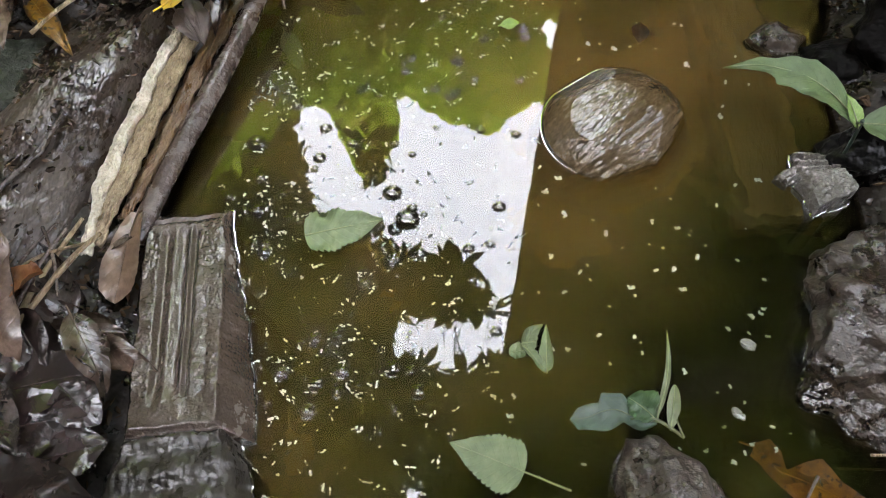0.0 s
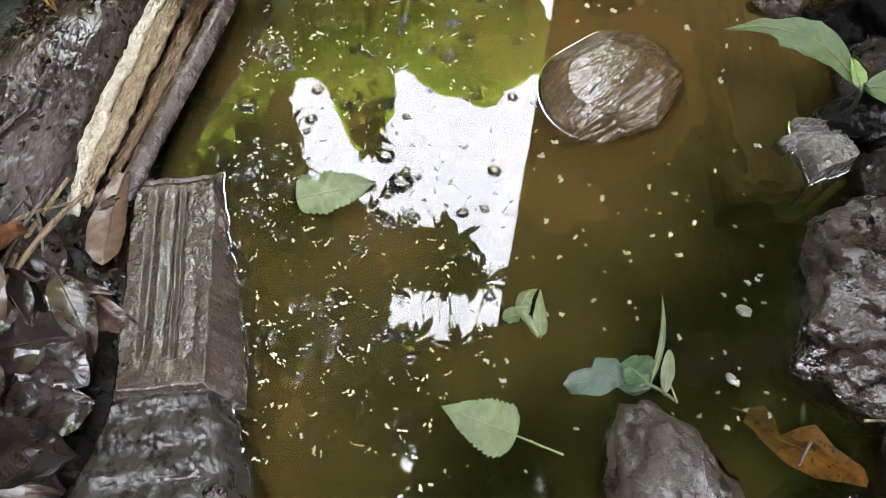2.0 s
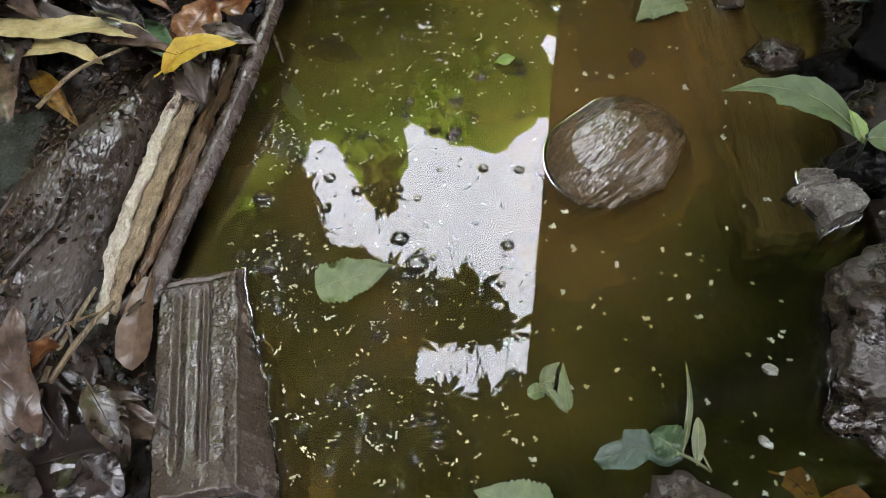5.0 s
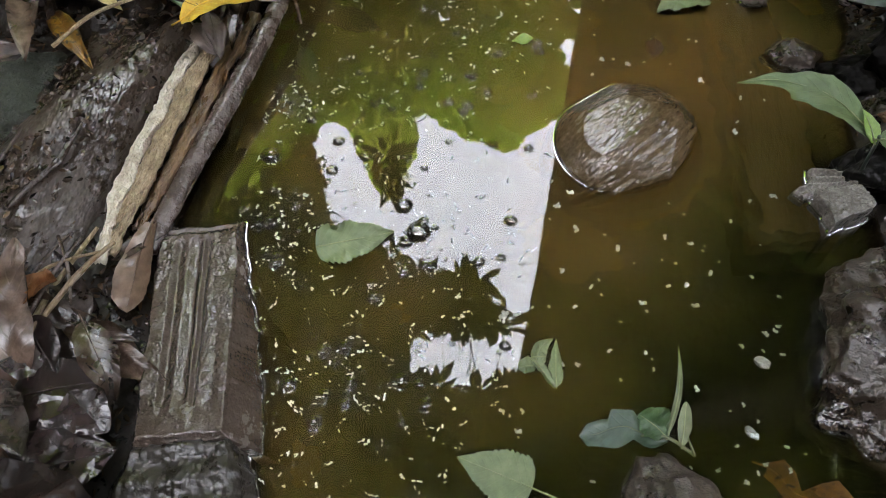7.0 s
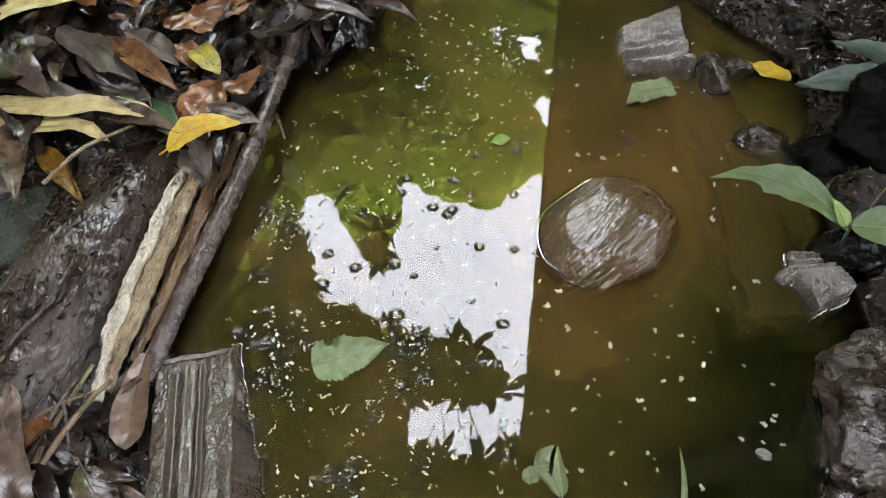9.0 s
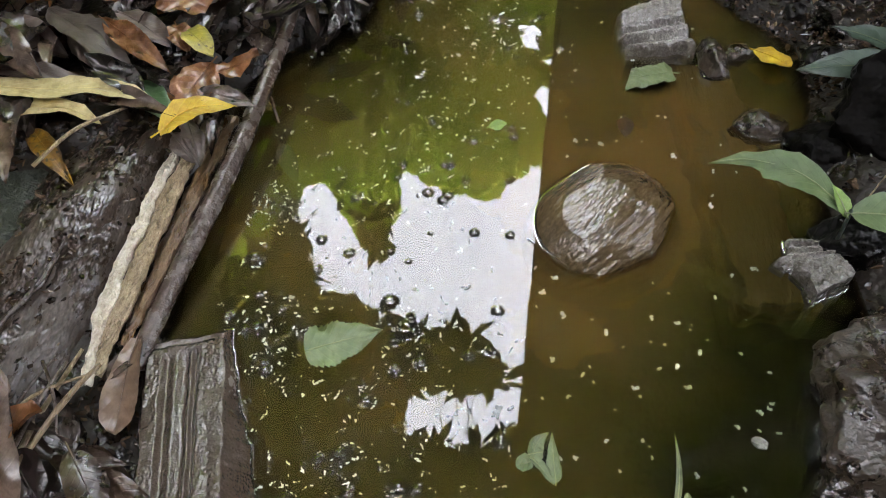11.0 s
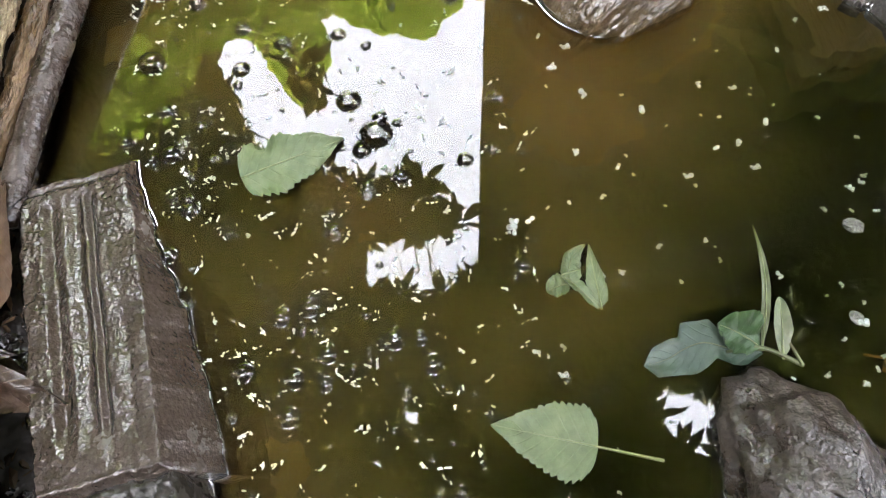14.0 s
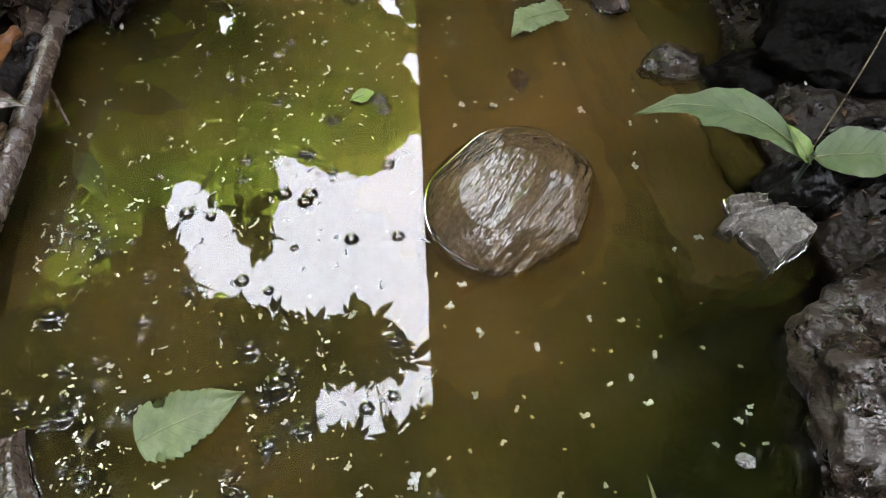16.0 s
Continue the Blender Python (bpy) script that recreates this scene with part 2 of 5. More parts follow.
WHITE_BARK = surface("white_bark", [(0.36, 0.27, 0.16), (0.62, 0.54, 0.42), (0.82, 0.78, 0.70)], 60, 300, (0.3, 0.6), grit=(200, 0.003), lumps=(70, 0.006))
TAN = surface("tan_bark", [(0.085, 0.0493, 0.0204), (0.212, 0.136, 0.0629), (0.399, 0.286, 0.150)], 16, 240, (0.15, 0.5), (5, 1, 5), grit=(120, 0.0015), lumps=(30, 0.004))
ROTTEN = surface("rotten_wood", [(0.0187, 0.0116, 0.0076), (0.0527, 0.0354, 0.0247), (0.119, 0.0867, 0.0663)], 14, 180, (0.06, 0.5), (1.8, 0.9, 1.8), grit=(110, 0.0018), lumps=(22, 0.006), spec=0.5)
AMBER = surface("amber_wood", [(0.0637, 0.03094, 0.01092), (0.1456, 0.07735, 0.02912), (0.273, 0.1638, 0.0728)], 20, 240, (0.15, 0.5), (3, 1, 3), grit=(150, 0.002), lumps=(40, 0.005))
TWIG = surface("twig_bark", [(0.034, 0.022, 0.0155), (0.085, 0.059, 0.045), (0.175, 0.132, 0.112)], 40, 240, (0.10, 0.4), grit=(260, 0.0012), lumps=(60, 0.0018))
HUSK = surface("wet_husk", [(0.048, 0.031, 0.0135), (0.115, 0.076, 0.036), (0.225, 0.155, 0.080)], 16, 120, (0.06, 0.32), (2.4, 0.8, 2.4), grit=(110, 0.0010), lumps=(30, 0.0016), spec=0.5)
SUNKEN = surface("sunken_wood", [(0.14, 0.105, 0.042), (0.235, 0.18, 0.075), (0.33, 0.255, 0.115)], 12, 160, (0.4, 0.7), (2.4, 0.6, 2.4))
MOSS = surface("moss", [(0.009, 0.013, 0.007), (0.022, 0.028, 0.015), (0.046, 0.052, 0.029)], 40, 300, (0.6, 0.9), grit=(300, 0.003), lumps=(60, 0.006))
PEBBLE = surface("pale_froth", [(0.12, 0.13, 0.12), (0.60, 0.64, 0.66), (0.84, 0.87, 0.88)], 3.0, 9.0, (0.04, 0.2), grit=(5.0, 0.0006), lumps=(2.5, 0.001), spec=0.9)
SCUM = surface("grey_scum", [(0.102, 0.102, 0.0918), (0.255, 0.250, 0.233), (0.544, 0.527, 0.510)], 160, 700, (0.08, 0.3), grit=(700, 0.0012), lumps=(250, 0.002))
TRUNK = surface("tree_bark", [(0.03, 0.022, 0.016), (0.08, 0.06, 0.045), (0.14, 0.11, 0.085)], 9, 60, (0.6, 0.9), (3, 3, 0.7), grit=(60, 0.004), lumps=(9, 0.02))
# Near black in place of shade, so no sun patch shows in the water.
WALL_DARK = surface("darkened_wall", [(0.002, 0.0018, 0.0016), (0.004, 0.0036, 0.003), (0.007, 0.006, 0.005)], 1.2, 14, (0.95, 1.0), grit=(60, 0.003), lumps=(5, 0.01), spec=0.0)
SCRAPS = scrap_surface()
WATER = water_surface()
FILM = bubble_surface("bubble_film", 2.3)
RIM = bubble_surface("water_film", 1.9)
LEAF_GREEN = leaf_surface("fresh_leaf", [(0.109, 0.150, 0.0629), (0.156, 0.207, 0.0884), (0.212, 0.264, 0.122)], 0.42, 0.25, ((0.085, 0.0765, 0.034), 0.72))
STALK = leaf_surface("pale_stalk", [(0.170, 0.212, 0.085), (0.238, 0.281, 0.119), (0.306, 0.340, 0.170)], 0.4, 0.1)
LEAF_LIGHT = leaf_surface("light_leaf", [(0.12, 0.165, 0.068), (0.18, 0.235, 0.10), (0.25, 0.30, 0.15)], 0.4, 0.4)
LEAF_PLANT = leaf_surface("plant_leaf", [(0.055, 0.095, 0.030), (0.085, 0.135, 0.045), (0.118, 0.170, 0.064)], 0.45, 0.25, ((0.05, 0.045, 0.02), 0.72))
LEAF_GOLD = leaf_surface("yellow_green_leaf", [(0.170, 0.145, 0.017), (0.323, 0.272, 0.034), (0.459, 0.374, 0.0595)], 0.4, 0.3, ((0.085, 0.0595, 0.017), 0.60))
LEAF_LIME = leaf_surface("young_leaf", [(0.128, 0.230, 0.0374), (0.196, 0.323, 0.0544), (0.272, 0.408, 0.085)], 0.4, 0.3)
LEAF_DEEP = leaf_surface("dark_leaf", [(0.0357, 0.0714, 0.0459), (0.0544, 0.0935, 0.0629), (0.0799, 0.124, 0.085)], 0.38, 0.12)
LEAF_YELLOW = leaf_surface("yellow_leaf", [(0.459, 0.238, 0.0136), (0.680, 0.425, 0.0204), (0.800, 0.578, 0.051)], 0.4, 0.4, ((0.272, 0.136, 0.017), 0.66))
LEAF_PALE = leaf_surface("pale_leaf", [(0.38, 0.27, 0.10), (0.64, 0.52, 0.23), (0.78, 0.67, 0.33)], 0.45, 0.3, ((0.24, 0.17, 0.085), 0.70))
LEAF_ORANGE = leaf_surface("orange_leaf", [(0.0561, 0.02057, 0.004675), (0.1777, 0.07975, 0.00748), (0.3366, 0.187, 0.01309)], 0.28, 0.15, ((0.02805, 0.01309, 0.004675), 0.54))
LEAF_AMBER = leaf_surface("soaked_orange_leaf", [(0.13, 0.048, 0.002), (0.34, 0.140, 0.004), (0.54, 0.275, 0.006)], 0.5, 0.1, ((0.08, 0.028, 0.004), 0.58))
LEAF_RUST = leaf_surface("rust_leaf", [(0.068, 0.0238, 0.0085), (0.162, 0.0646, 0.0238), (0.272, 0.128, 0.0578)], 0.2, 0.2, vary=0.3)
LEAF_BROWN = leaf_surface("brown_leaf", [(0.0272, 0.0153, 0.0102), (0.0714, 0.0442, 0.0298), (0.145, 0.0969, 0.0714)], 0.22, 0.15, vary=0.4)
LEAF_PURPLE = leaf_surface("purple_brown_leaf", [(0.0442, 0.0281, 0.0204), (0.085, 0.0578, 0.0442), (0.136, 0.0969, 0.0765)], 0.42, 0.12, vary=0.25)
LEAF_PLUM = leaf_surface("plum_leaf", [(0.017, 0.0102, 0.0088), (0.0323, 0.0201, 0.0179), (0.0561, 0.0374, 0.034)], 0.2, 0.05, vary=0.3)
LEAF_MID = leaf_surface("glossy_leaf", [(0.032, 0.078, 0.029), (0.058, 0.13, 0.043), (0.10, 0.185, 0.07)], 0.38, 0.2)
LEAF_OLIVE = leaf_surface("olive_leaf", [(0.085, 0.105, 0.0425), (0.145, 0.170, 0.0765), (0.204, 0.230, 0.119)], 0.4, 0.15)
LEAF_TAN = leaf_surface("tan_leaf", [(0.0765, 0.0408, 0.0221), (0.145, 0.0884, 0.0527), (0.221, 0.148, 0.0986)], 0.28, 0.1)
LEAF_BLACK = leaf_surface("rotten_leaf", [(0.0119, 0.0085, 0.0068), (0.0306, 0.0221, 0.017), (0.0714, 0.0561, 0.0493)], 0.14, 0.15, vary=0.4)
# Lit and shaded copies of one foliage; sun and shade are in the colour.
CANOPY_SUNLIT = leaf_surface("sunlit_leaf", [(0.2117, 0.3099, 0.03629), (0.2495, 0.3553, 0.04536), (0.2873, 0.4007, 0.05746)], 0.7, 0.0, glow=0.65, ior=1.25)
CANOPY_SHADED = leaf_surface("shade_leaf", [(0.02, 0.035, 0.01), (0.03, 0.05, 0.012), (0.045, 0.07, 0.02)], 0.5, 0.2, glow=0.25, ior=1.2)


# ---- helpers of this scene ----
def mesh_of(name, bm, material, smooth=True):
    me = bpy.data.meshes.new(name)
    bm.normal_update()
    bm.to_mesh(me)
    bm.free()
    if smooth:
        me.polygons.foreach_set("use_smooth", [True] * len(me.polygons))
    me.materials.append(material)
    return me


def thing(name, me, label, category, group="", kind="", m=None):
    ob = tagged(new(name, me), label, category, group, kind)
    if m is not None:
        ob.matrix_basis = m
    return ob


def part(name, bm, material, parent, label="", smooth=True):
    ob = new(name, mesh_of(name, bm, material, smooth) if isinstance(bm, bmesh.types.BMesh) else bm)
    ob.parent = parent
    return tagged(ob, label)


def smooth_step(a, b, x):
    t = max(0.0, min(1.0, (x - a) / (b - a)))
    return t * t * (3 - 2 * t)


def table(rows, y):
    """Straight-line reading of (y, value) rows."""
    if y <= rows[0][0]:
        return rows[0][1]
    for (a, u), (b, v) in zip(rows, rows[1:]):
        if y <= b:
            return u + (v - u) * (y - a) / (b - a)
    return rows[-1][1]


def fbm(x, y, z=0.0, octaves=4):
    return noise.fractal(Vector((x, y, z)), 1.0, 2.0, octaves)


# ---- ground and water ----
LEFT = [(0.0, -0.10), (0.2, -0.14), (0.35, -0.13), (0.6, -0.19), (0.85, -0.195), (1.03, -0.195), (1.10, -0.15), (1.16, -0.09), (1.22, -0.03), (1.35, 0.03), (1.6, 0.1)]
RIGHT = [(0.0, 0.44), (0.2, 0.50), (0.33, 0.575), (0.40, 0.585), (0.47, 0.56), (0.6, 0.57), (0.66, 0.61), (0.9, 0.60), (1.02, 0.63), (1.12, 0.63), (1.2, 0.56), (1.3, 0.48), (1.6, 0.38)]


def ground_z(x, y):
    d = min(x - table(LEFT, y), table(RIGHT, y) - x, y - 0.08, 1.55 - y)
    if d > 0:
        z = -0.095 * smooth_step(0, 0.05 if x > 0.2 else 0.03, d) - 0.006
        z += 0.010 * fbm(9 * x, 9 * y, 2.0)
    else:
        side = 0.040 + 0.038 * smooth_step(0.84, 0.92, y) if x < 0.2 else 0.055
        z = -0.004 + side * (1 - math.exp(d / 0.06)) + 0.05 * min(1.0, -d) * (1 if x < 0.2 else 1.6)
        lift = min(1.0, -d / 0.05)
        z += lift * (0.010 * fbm(14 * x, 14 * y, 5.0) + 0.004 * fbm(60 * x, 60 * y, 1.0, 3))
        far = max(abs(x), abs(y))
        z += 0.3 * max(0.0, min(1.0, (far - 2) / 20)) * fbm(0.3 * x, 0.3 * y, 9.0)
    return z


def spread(lo, hi, step, reach):
    mid = list(np.arange(lo, hi + 1e-6, step))
    below, above, d = [], [], step
    while (below[-1] if below else lo) > -reach:
        d *= 1.45
        below.append((below[-1] if below else lo) - d)
    d = step
    while (above[-1] if above else hi) < reach:
        d *= 1.45
        above.append((above[-1] if above else hi) + d)
    return below[::-1] + mid + above


def build_ground():
    xs, ys = spread(-0.85, 0.95, 0.011, 90), spread(0.0, 1.6, 0.011, 90)
    verts = [(x, y, ground_z(x, y)) for y in ys for x in xs]
    w = len(xs)
    faces = [(j * w + i, j * w + i + 1, (j + 1) * w + i + 1, (j + 1) * w + i) for j in range(len(ys) - 1) for i in range(w - 1)]
    me = bpy.data.meshes.new("ground")
    me.from_pydata(verts, [], faces)
    me.polygons.foreach_set("use_smooth", [True] * len(faces))
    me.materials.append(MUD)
    thing("ground", me, "dark wet muddy bank and pond bed", "ground", kind="structure")


def sheet(name, z, material, label):
    bm = bmesh.new()
    bmesh.ops.create_grid(bm, x_segments=2, y_segments=2, size=0.5)
    bmesh.ops.scale(bm, vec=(1.15, 1.75, 1), verts=bm.verts)
    bmesh.ops.translate(bm, vec=(0.2, 0.82, z), verts=bm.verts)
    return thing(name, mesh_of(name, bm, material), label, "water", kind="structure")


build_ground()
sheet("water", 0.0, WATER, "still murky pond water mirroring the trees")
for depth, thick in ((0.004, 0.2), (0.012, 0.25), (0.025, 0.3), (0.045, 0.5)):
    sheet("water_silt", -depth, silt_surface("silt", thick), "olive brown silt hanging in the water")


# ---- rocks ----
def rock_mesh(name, size, seed, material, cuts=9, rough=0.16, detail=4, flute=0.0):
    bm = bmesh.new()
    bmesh.ops.create_icosphere(bm, subdivisions=detail, radius=1.0)
    rnd = random.Random(seed)
    planes = []
    for _ in range(cuts):
        v = Vector((rnd.uniform(-1, 1), rnd.uniform(-1, 1), rnd.uniform(-0.6, 1))).normalized()
        planes.append((v, rnd.uniform(0.62, 0.9)))
    off = Vector((seed * 3.1, seed * 1.7, 0))
    for v in bm.verts:
        p = v.co.copy()
        for nrm, d in planes:
            k = p.dot(nrm)
            if k > d:
                p -= nrm * (k - d) * 0.9
        s = 1 + rough * noise.fractal(p * 1.6 + off, 1.0, 2.0, 3) + 0.28 * rough * noise.ridged_multi_fractal(p * 3.2 + off, 1.0, 2.0, 4, 1.0, 2.0) - 0.28 * rough
        if detail > 5:
            s += 0.10 * rough * noise.fractal(p * 9 + off, 0.9, 2.0, 4)
        p *= s
        if flute:
            p.z += flute * math.sin(p.x * 26 + 2 * p.y) * smooth_step(-0.1, 0.4, p.z)
        v.co = Vector((p.x * size[0], p.y * size[1], p.z * size[2]))
    return mesh_of(name, bm, material)


def rock(name, at, size, seed, label, material=ROCK, turn=0.0, group="pond edge rocks", **more):
    return thing(name, rock_mesh(name, size, seed, material, **more), label, "rock", group, m=pose(*at, 0, 0, turn))


rock("rock", (0.632, 0.520, -0.005), (0.128, 0.125, 0.085), 3, "large dark brown wet rock at the water's edge", rough=0.22, detail=6)
rock("rock", (0.715, 0.62, 0.02), (0.115, 0.095, 0.085), 14, "dark brown wet rock leaning on a larger one", rough=0.22, detail=6)
rock("rock", (0.685, 0.765, 0.0), (0.115, 0.050, 0.075), 5, "wet rock under a broad leaf, coloured dark for shade", DARK_ROCK, detail=6, turn=12)
rock("rock", (0.80, 0.93, 0.03), (0.20, 0.12, 0.14), 8, "big wet boulder, coloured dark for shade", BOULDER, detail=6)
rock("rock", (0.84, 0.72, 0.0), (0.12, 0.10, 0.12), 28, "boulder behind the plant, coloured dark for shade", BOULDER, detail=5)
rock("rock", (0.553, 0.955, -0.004), (0.043, 0.03, 0.022), 6, "small grey wet stone at the water's edge", detail=5)
rock("rock", (0.625, 0.905, 0.0), (0.055, 0.05, 0.03), 16, "wet stone against the boulder, coloured dark for shade", BOULDER, detail=5)
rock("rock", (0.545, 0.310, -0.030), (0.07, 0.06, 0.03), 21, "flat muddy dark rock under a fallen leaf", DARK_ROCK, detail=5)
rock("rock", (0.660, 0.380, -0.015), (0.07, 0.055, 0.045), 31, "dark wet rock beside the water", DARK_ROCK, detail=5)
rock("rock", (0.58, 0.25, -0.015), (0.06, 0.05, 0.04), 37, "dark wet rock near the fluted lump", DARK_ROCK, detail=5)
rock("rock", (0.508, 1.078, 0.004), (0.046, 0.021, 0.028), 41, "long wet brown stone on the far bank", ROCK, detail=5, turn=-82, rough=0.12)
rock("rock", (0.551, 1.102, 0.0), (0.027, 0.02, 0.018), 42, "wet brown stone on the far bank", ROCK, detail=4)
rock("mossy_stone", (-0.420, 0.715, 0.025), (0.085, 0.105, 0.075), 45, "low stone covered in dark green moss beside the log", MOSS, detail=5, group="")
many = random.Random(5)
for k in range(46):
    x, y = many.uniform(0.50, 0.88), many.uniform(1.0, 1.40)
    r = many.uniform(0.008, 0.024)
    if ground_z(x, y) > -0.02:
        rock("rock", (x, y, ground_z(x, y) + 0.2 * r), (r * 1.3, r, r * 0.7), 100 + k, "small dark wet stone on the far bank", many.choice((ROCK, DARK_ROCK, DARK_ROCK)), many.uniform(0, 180), "bank stones", detail=3)


# ---- fluted concrete pieces ----
def block(name, corners, top, nu, nv, floor_z, flare=0.0, material=CONCRETE, rag=0.0, seed=0.0, skirt=0.0):
    """A slab between four top corners (far left, far right, near right, near left); top(u, v) lifts its face; the sides go down to floor_z."""
    fl, fr, nr, nl = [Vector(c) for c in corners]
    bm = bmesh.new()
    grid = []
    for i in range(nu + 1):
        row = []
        u = i / nu
        for j in range(nv + 1):
            v = j / nv
            p = (fl * (1 - v) + fr * v) * (1 - u) + (nl * (1 - v) + nr * v) * u
            e = min(u, 1 - u, v * 0.5, (1 - v) * 0.5)
            p = p + Vector((0, 0, top(u, v) - 0.006 * (1 - smooth_step(0, 0.025, e))))
            if rag:
                p.x += rag * fbm(p.x * 30, p.y * 30, seed) * (1 - smooth_step(0, 0.12, min(v, 1 - v)))
                p.y += rag * fbm(p.x * 30, p.y * 30, seed + 7) * (1 - smooth_step(0, 0.12, min(u, 1 - u)))
            row.append(bm.verts.new(p))
        grid.append(row)
    for i in range(nu):
        for j in range(nv):
            bm.faces.new((grid[i][j], grid[i + 1][j], grid[i + 1][j + 1], grid[i][j + 1]))
    rim = [grid[0][j] for j in range(nv)] + [grid[i][nv] for i in range(nu)] + [grid[nu][j] for j in range(nv, 0, -1)] + [grid[i][0] for i in range(nu, 0, -1)]
    mid = sum((Vector(c) for c in corners), Vector()) / 4
    last = rim
    for k in (0.35, 0.7, 1.0):
        ring = []
        for v in rim:
            away = Vector((v.co.x - mid.x, v.co.y - mid.y, 0))
            p = v.co + away.normalized() * flare * k
            if skirt and a_side(v.co, fr, nr) < 0.006:
                p += Vector((0.94, 0.26, 0)) * skirt * k * smooth_step(0.85, 0.25, (v.co.y - nr.y) / (fr.y - nr.y))
            p.z = v.co.z + (floor_z - v.co.z) * k
            p += Vector((1, 1, 0)) * 0.0015 * fbm(p.x * 60, p.y * 60, p.z * 60)
            ring.append(bm.verts.new(p))
        for a in range(len(rim)):
            b = (a + 1) % len(rim)
            bm.faces.new((last[a], last[b], ring[b], ring[a]))
        last = ring
    bm.faces.new(last[::-1])
    bmesh.ops.recalc_face_normals(bm, faces=bm.faces)
    return bm


def a_side(p, a, b):
    """How far p lies from the line through a and b, seen from above."""
    d = Vector((b.x - a.x, b.y - a.y, 0)).normalized()
    return abs((p.x - a.x) * d.y - (p.y - a.y) * d.x)


def panel(u, v):
    """A gritty raised border round a sunk smooth channel with two rounded ribs, and a fine groove along the far edge."""
    inside = smooth_step(0.07, 0.12, u) * (1 - smooth_step(0.82, 0.93, u))
    sunk = smooth_step(0.20, 0.29, v) * (1 - smooth_step(0.60, 0.67, v))
    ribs = 0.0036 * math.exp(-((v - 0.38) / 0.062) ** 2) + 0.0044 * math.exp(-((v - 0.56) / 0.036) ** 2)
    gully = 0.0016 * math.exp(-((v - 0.80) / 0.05) ** 2) * smooth_step(0.3, 0.6, u)
    groove = 0.0022 * math.exp(-((u - 0.040) / 0.010) ** 2) * smooth_step(0.06, 0.12, v) * (1 - smooth_step(0.86, 0.93, v))
    grit = 0.0007 * fbm(u * 46, v * 15, 3.0, 5) + 0.0006 * fbm(u * 120, v * 40, 6.0, 3)
    worn = (1 - 0.9 * sunk * inside) * (1 - 0.7 * smooth_step(0.78, 0.92, u))
    return inside * (sunk * (-0.0052 + ribs) - gully) - groove + grit * worn + 0.002 * fbm(u * 6, v * 3, 5.0)


def bands(u, v):
    return 0.0025 * math.sin(u * 34 + 3 * v * v) * (1 - smooth_step(0.35, 0.6, u)) + 0.003 * fbm(u * 6, v * 5, 2.0) + 0.0012 * fbm(u * 26, v * 22, 8.0)


slab = thing("concrete_slab", mesh_of("concrete_slab", block("s", [(-0.204, 0.588, 0.020), (-0.113, 0.613, 0.012), (-0.043, 0.354, 0.056), (-0.130, 0.337, 0.055)], panel, 230, 90, -0.05, 0.014, rag=0.003, skirt=0.036)
             , CONCRETE), "grey-brown wet grooved concrete slab sloping into the pond", "slab")
part("slab_foot", block("f", [(-0.130, 0.339, 0.050), (-0.041, 0.354, 0.052), (0.036, 0.19, 0.058), (-0.15, 0.17, 0.064)], bands, 80, 70, -0.05, 0.012, rag=0.006), OLD_CONCRETE, slab, "broken wider foot")
bm = bmesh.new()
bmesh.ops.create_uvsphere(bm, u_segments=16, v_segments=8, radius=1.0)
for v in bm.verts:
    v.co = Vector((v.co.x * 0.011, v.co.y * 0.0085, v.co.z * 0.005)) * (1 + 0.15 * fbm(v.co.x * 2, v.co.y * 2, v.co.z))
part("embedded_pebble", bm, ROCK, slab, "round grey pebble set in the concrete").location = (-0.013, 0.267, 0.058)


def fluted(n, amp):
    return lambda u, v: amp * math.sin(u * n * 2 * math.pi) + 0.002 * fbm(u * 8, v * 8, n) + 0.001 * fbm(u * 30, v * 30, n)


thing("concrete_piece", mesh_of("concrete_piece", block("s", [(0.372, 1.17, 0.012), (0.475, 1.225, 0.016), (0.482, 1.10, 0.018), (0.385, 1.095, 0.006)], lambda u, v: 0.008 * math.cos((u - 0.10 * v) * 7.0 * math.pi) * smooth_step(0.3, 0.5, u) + 0.014 * (1 - smooth_step(0.15, 0.55, u)) + 0.0016 * fbm(u * 20, v * 20, 3.0), 70, 50, -0.06, 0.004, rag=0.006, seed=4.0), PALE_CONCRETE),
      "broken grey fluted concrete piece half in the water", "concrete piece", "broken concrete")
thing("concrete_piece", mesh_of("concrete_piece", block("s", [(0.543, 0.752, 0.010), (0.584, 0.742, 0.022), (0.600, 0.695, 0.028), (0.550, 0.672, 0.012)], lambda u, v: 0.004 * smooth_step(0.35, 0.3, u) * math.sin(u * 50) + 0.005 * smooth_step(0.3, 0.45, u) + 0.002 * fbm(u * 14, v * 14, 2.0), 60, 50, -0.06, 0.004, rag=0.008, seed=9.0), PALE_CONCRETE),
      "small broken pale concrete piece at the waterline", "concrete piece", "broken concrete")
thing("concrete_piece", mesh_of("concrete_piece", block("s", [(0.520, 0.722, 0.004), (0.552, 0.745, 0.008), (0.558, 0.722, 0.010), (0.530, 0.710, 0.004)], fluted(2, 0.002), 24, 20, -0.06, 0.004, rag=0.008, seed=19.0), PALE_CONCRETE),
      "thin splinter of concrete at the waterline", "concrete piece", "broken concrete")
thing("concrete_piece", rock_mesh("concrete_piece", (0.070, 0.118, 0.062), 52, LUMP, cuts=7, rough=0.15, detail=6),
      "rounded brown worn concrete lump rising from the water", "concrete piece", "broken concrete", m=pose(0.392, 0.290, -0.008, -8, 0, 12))
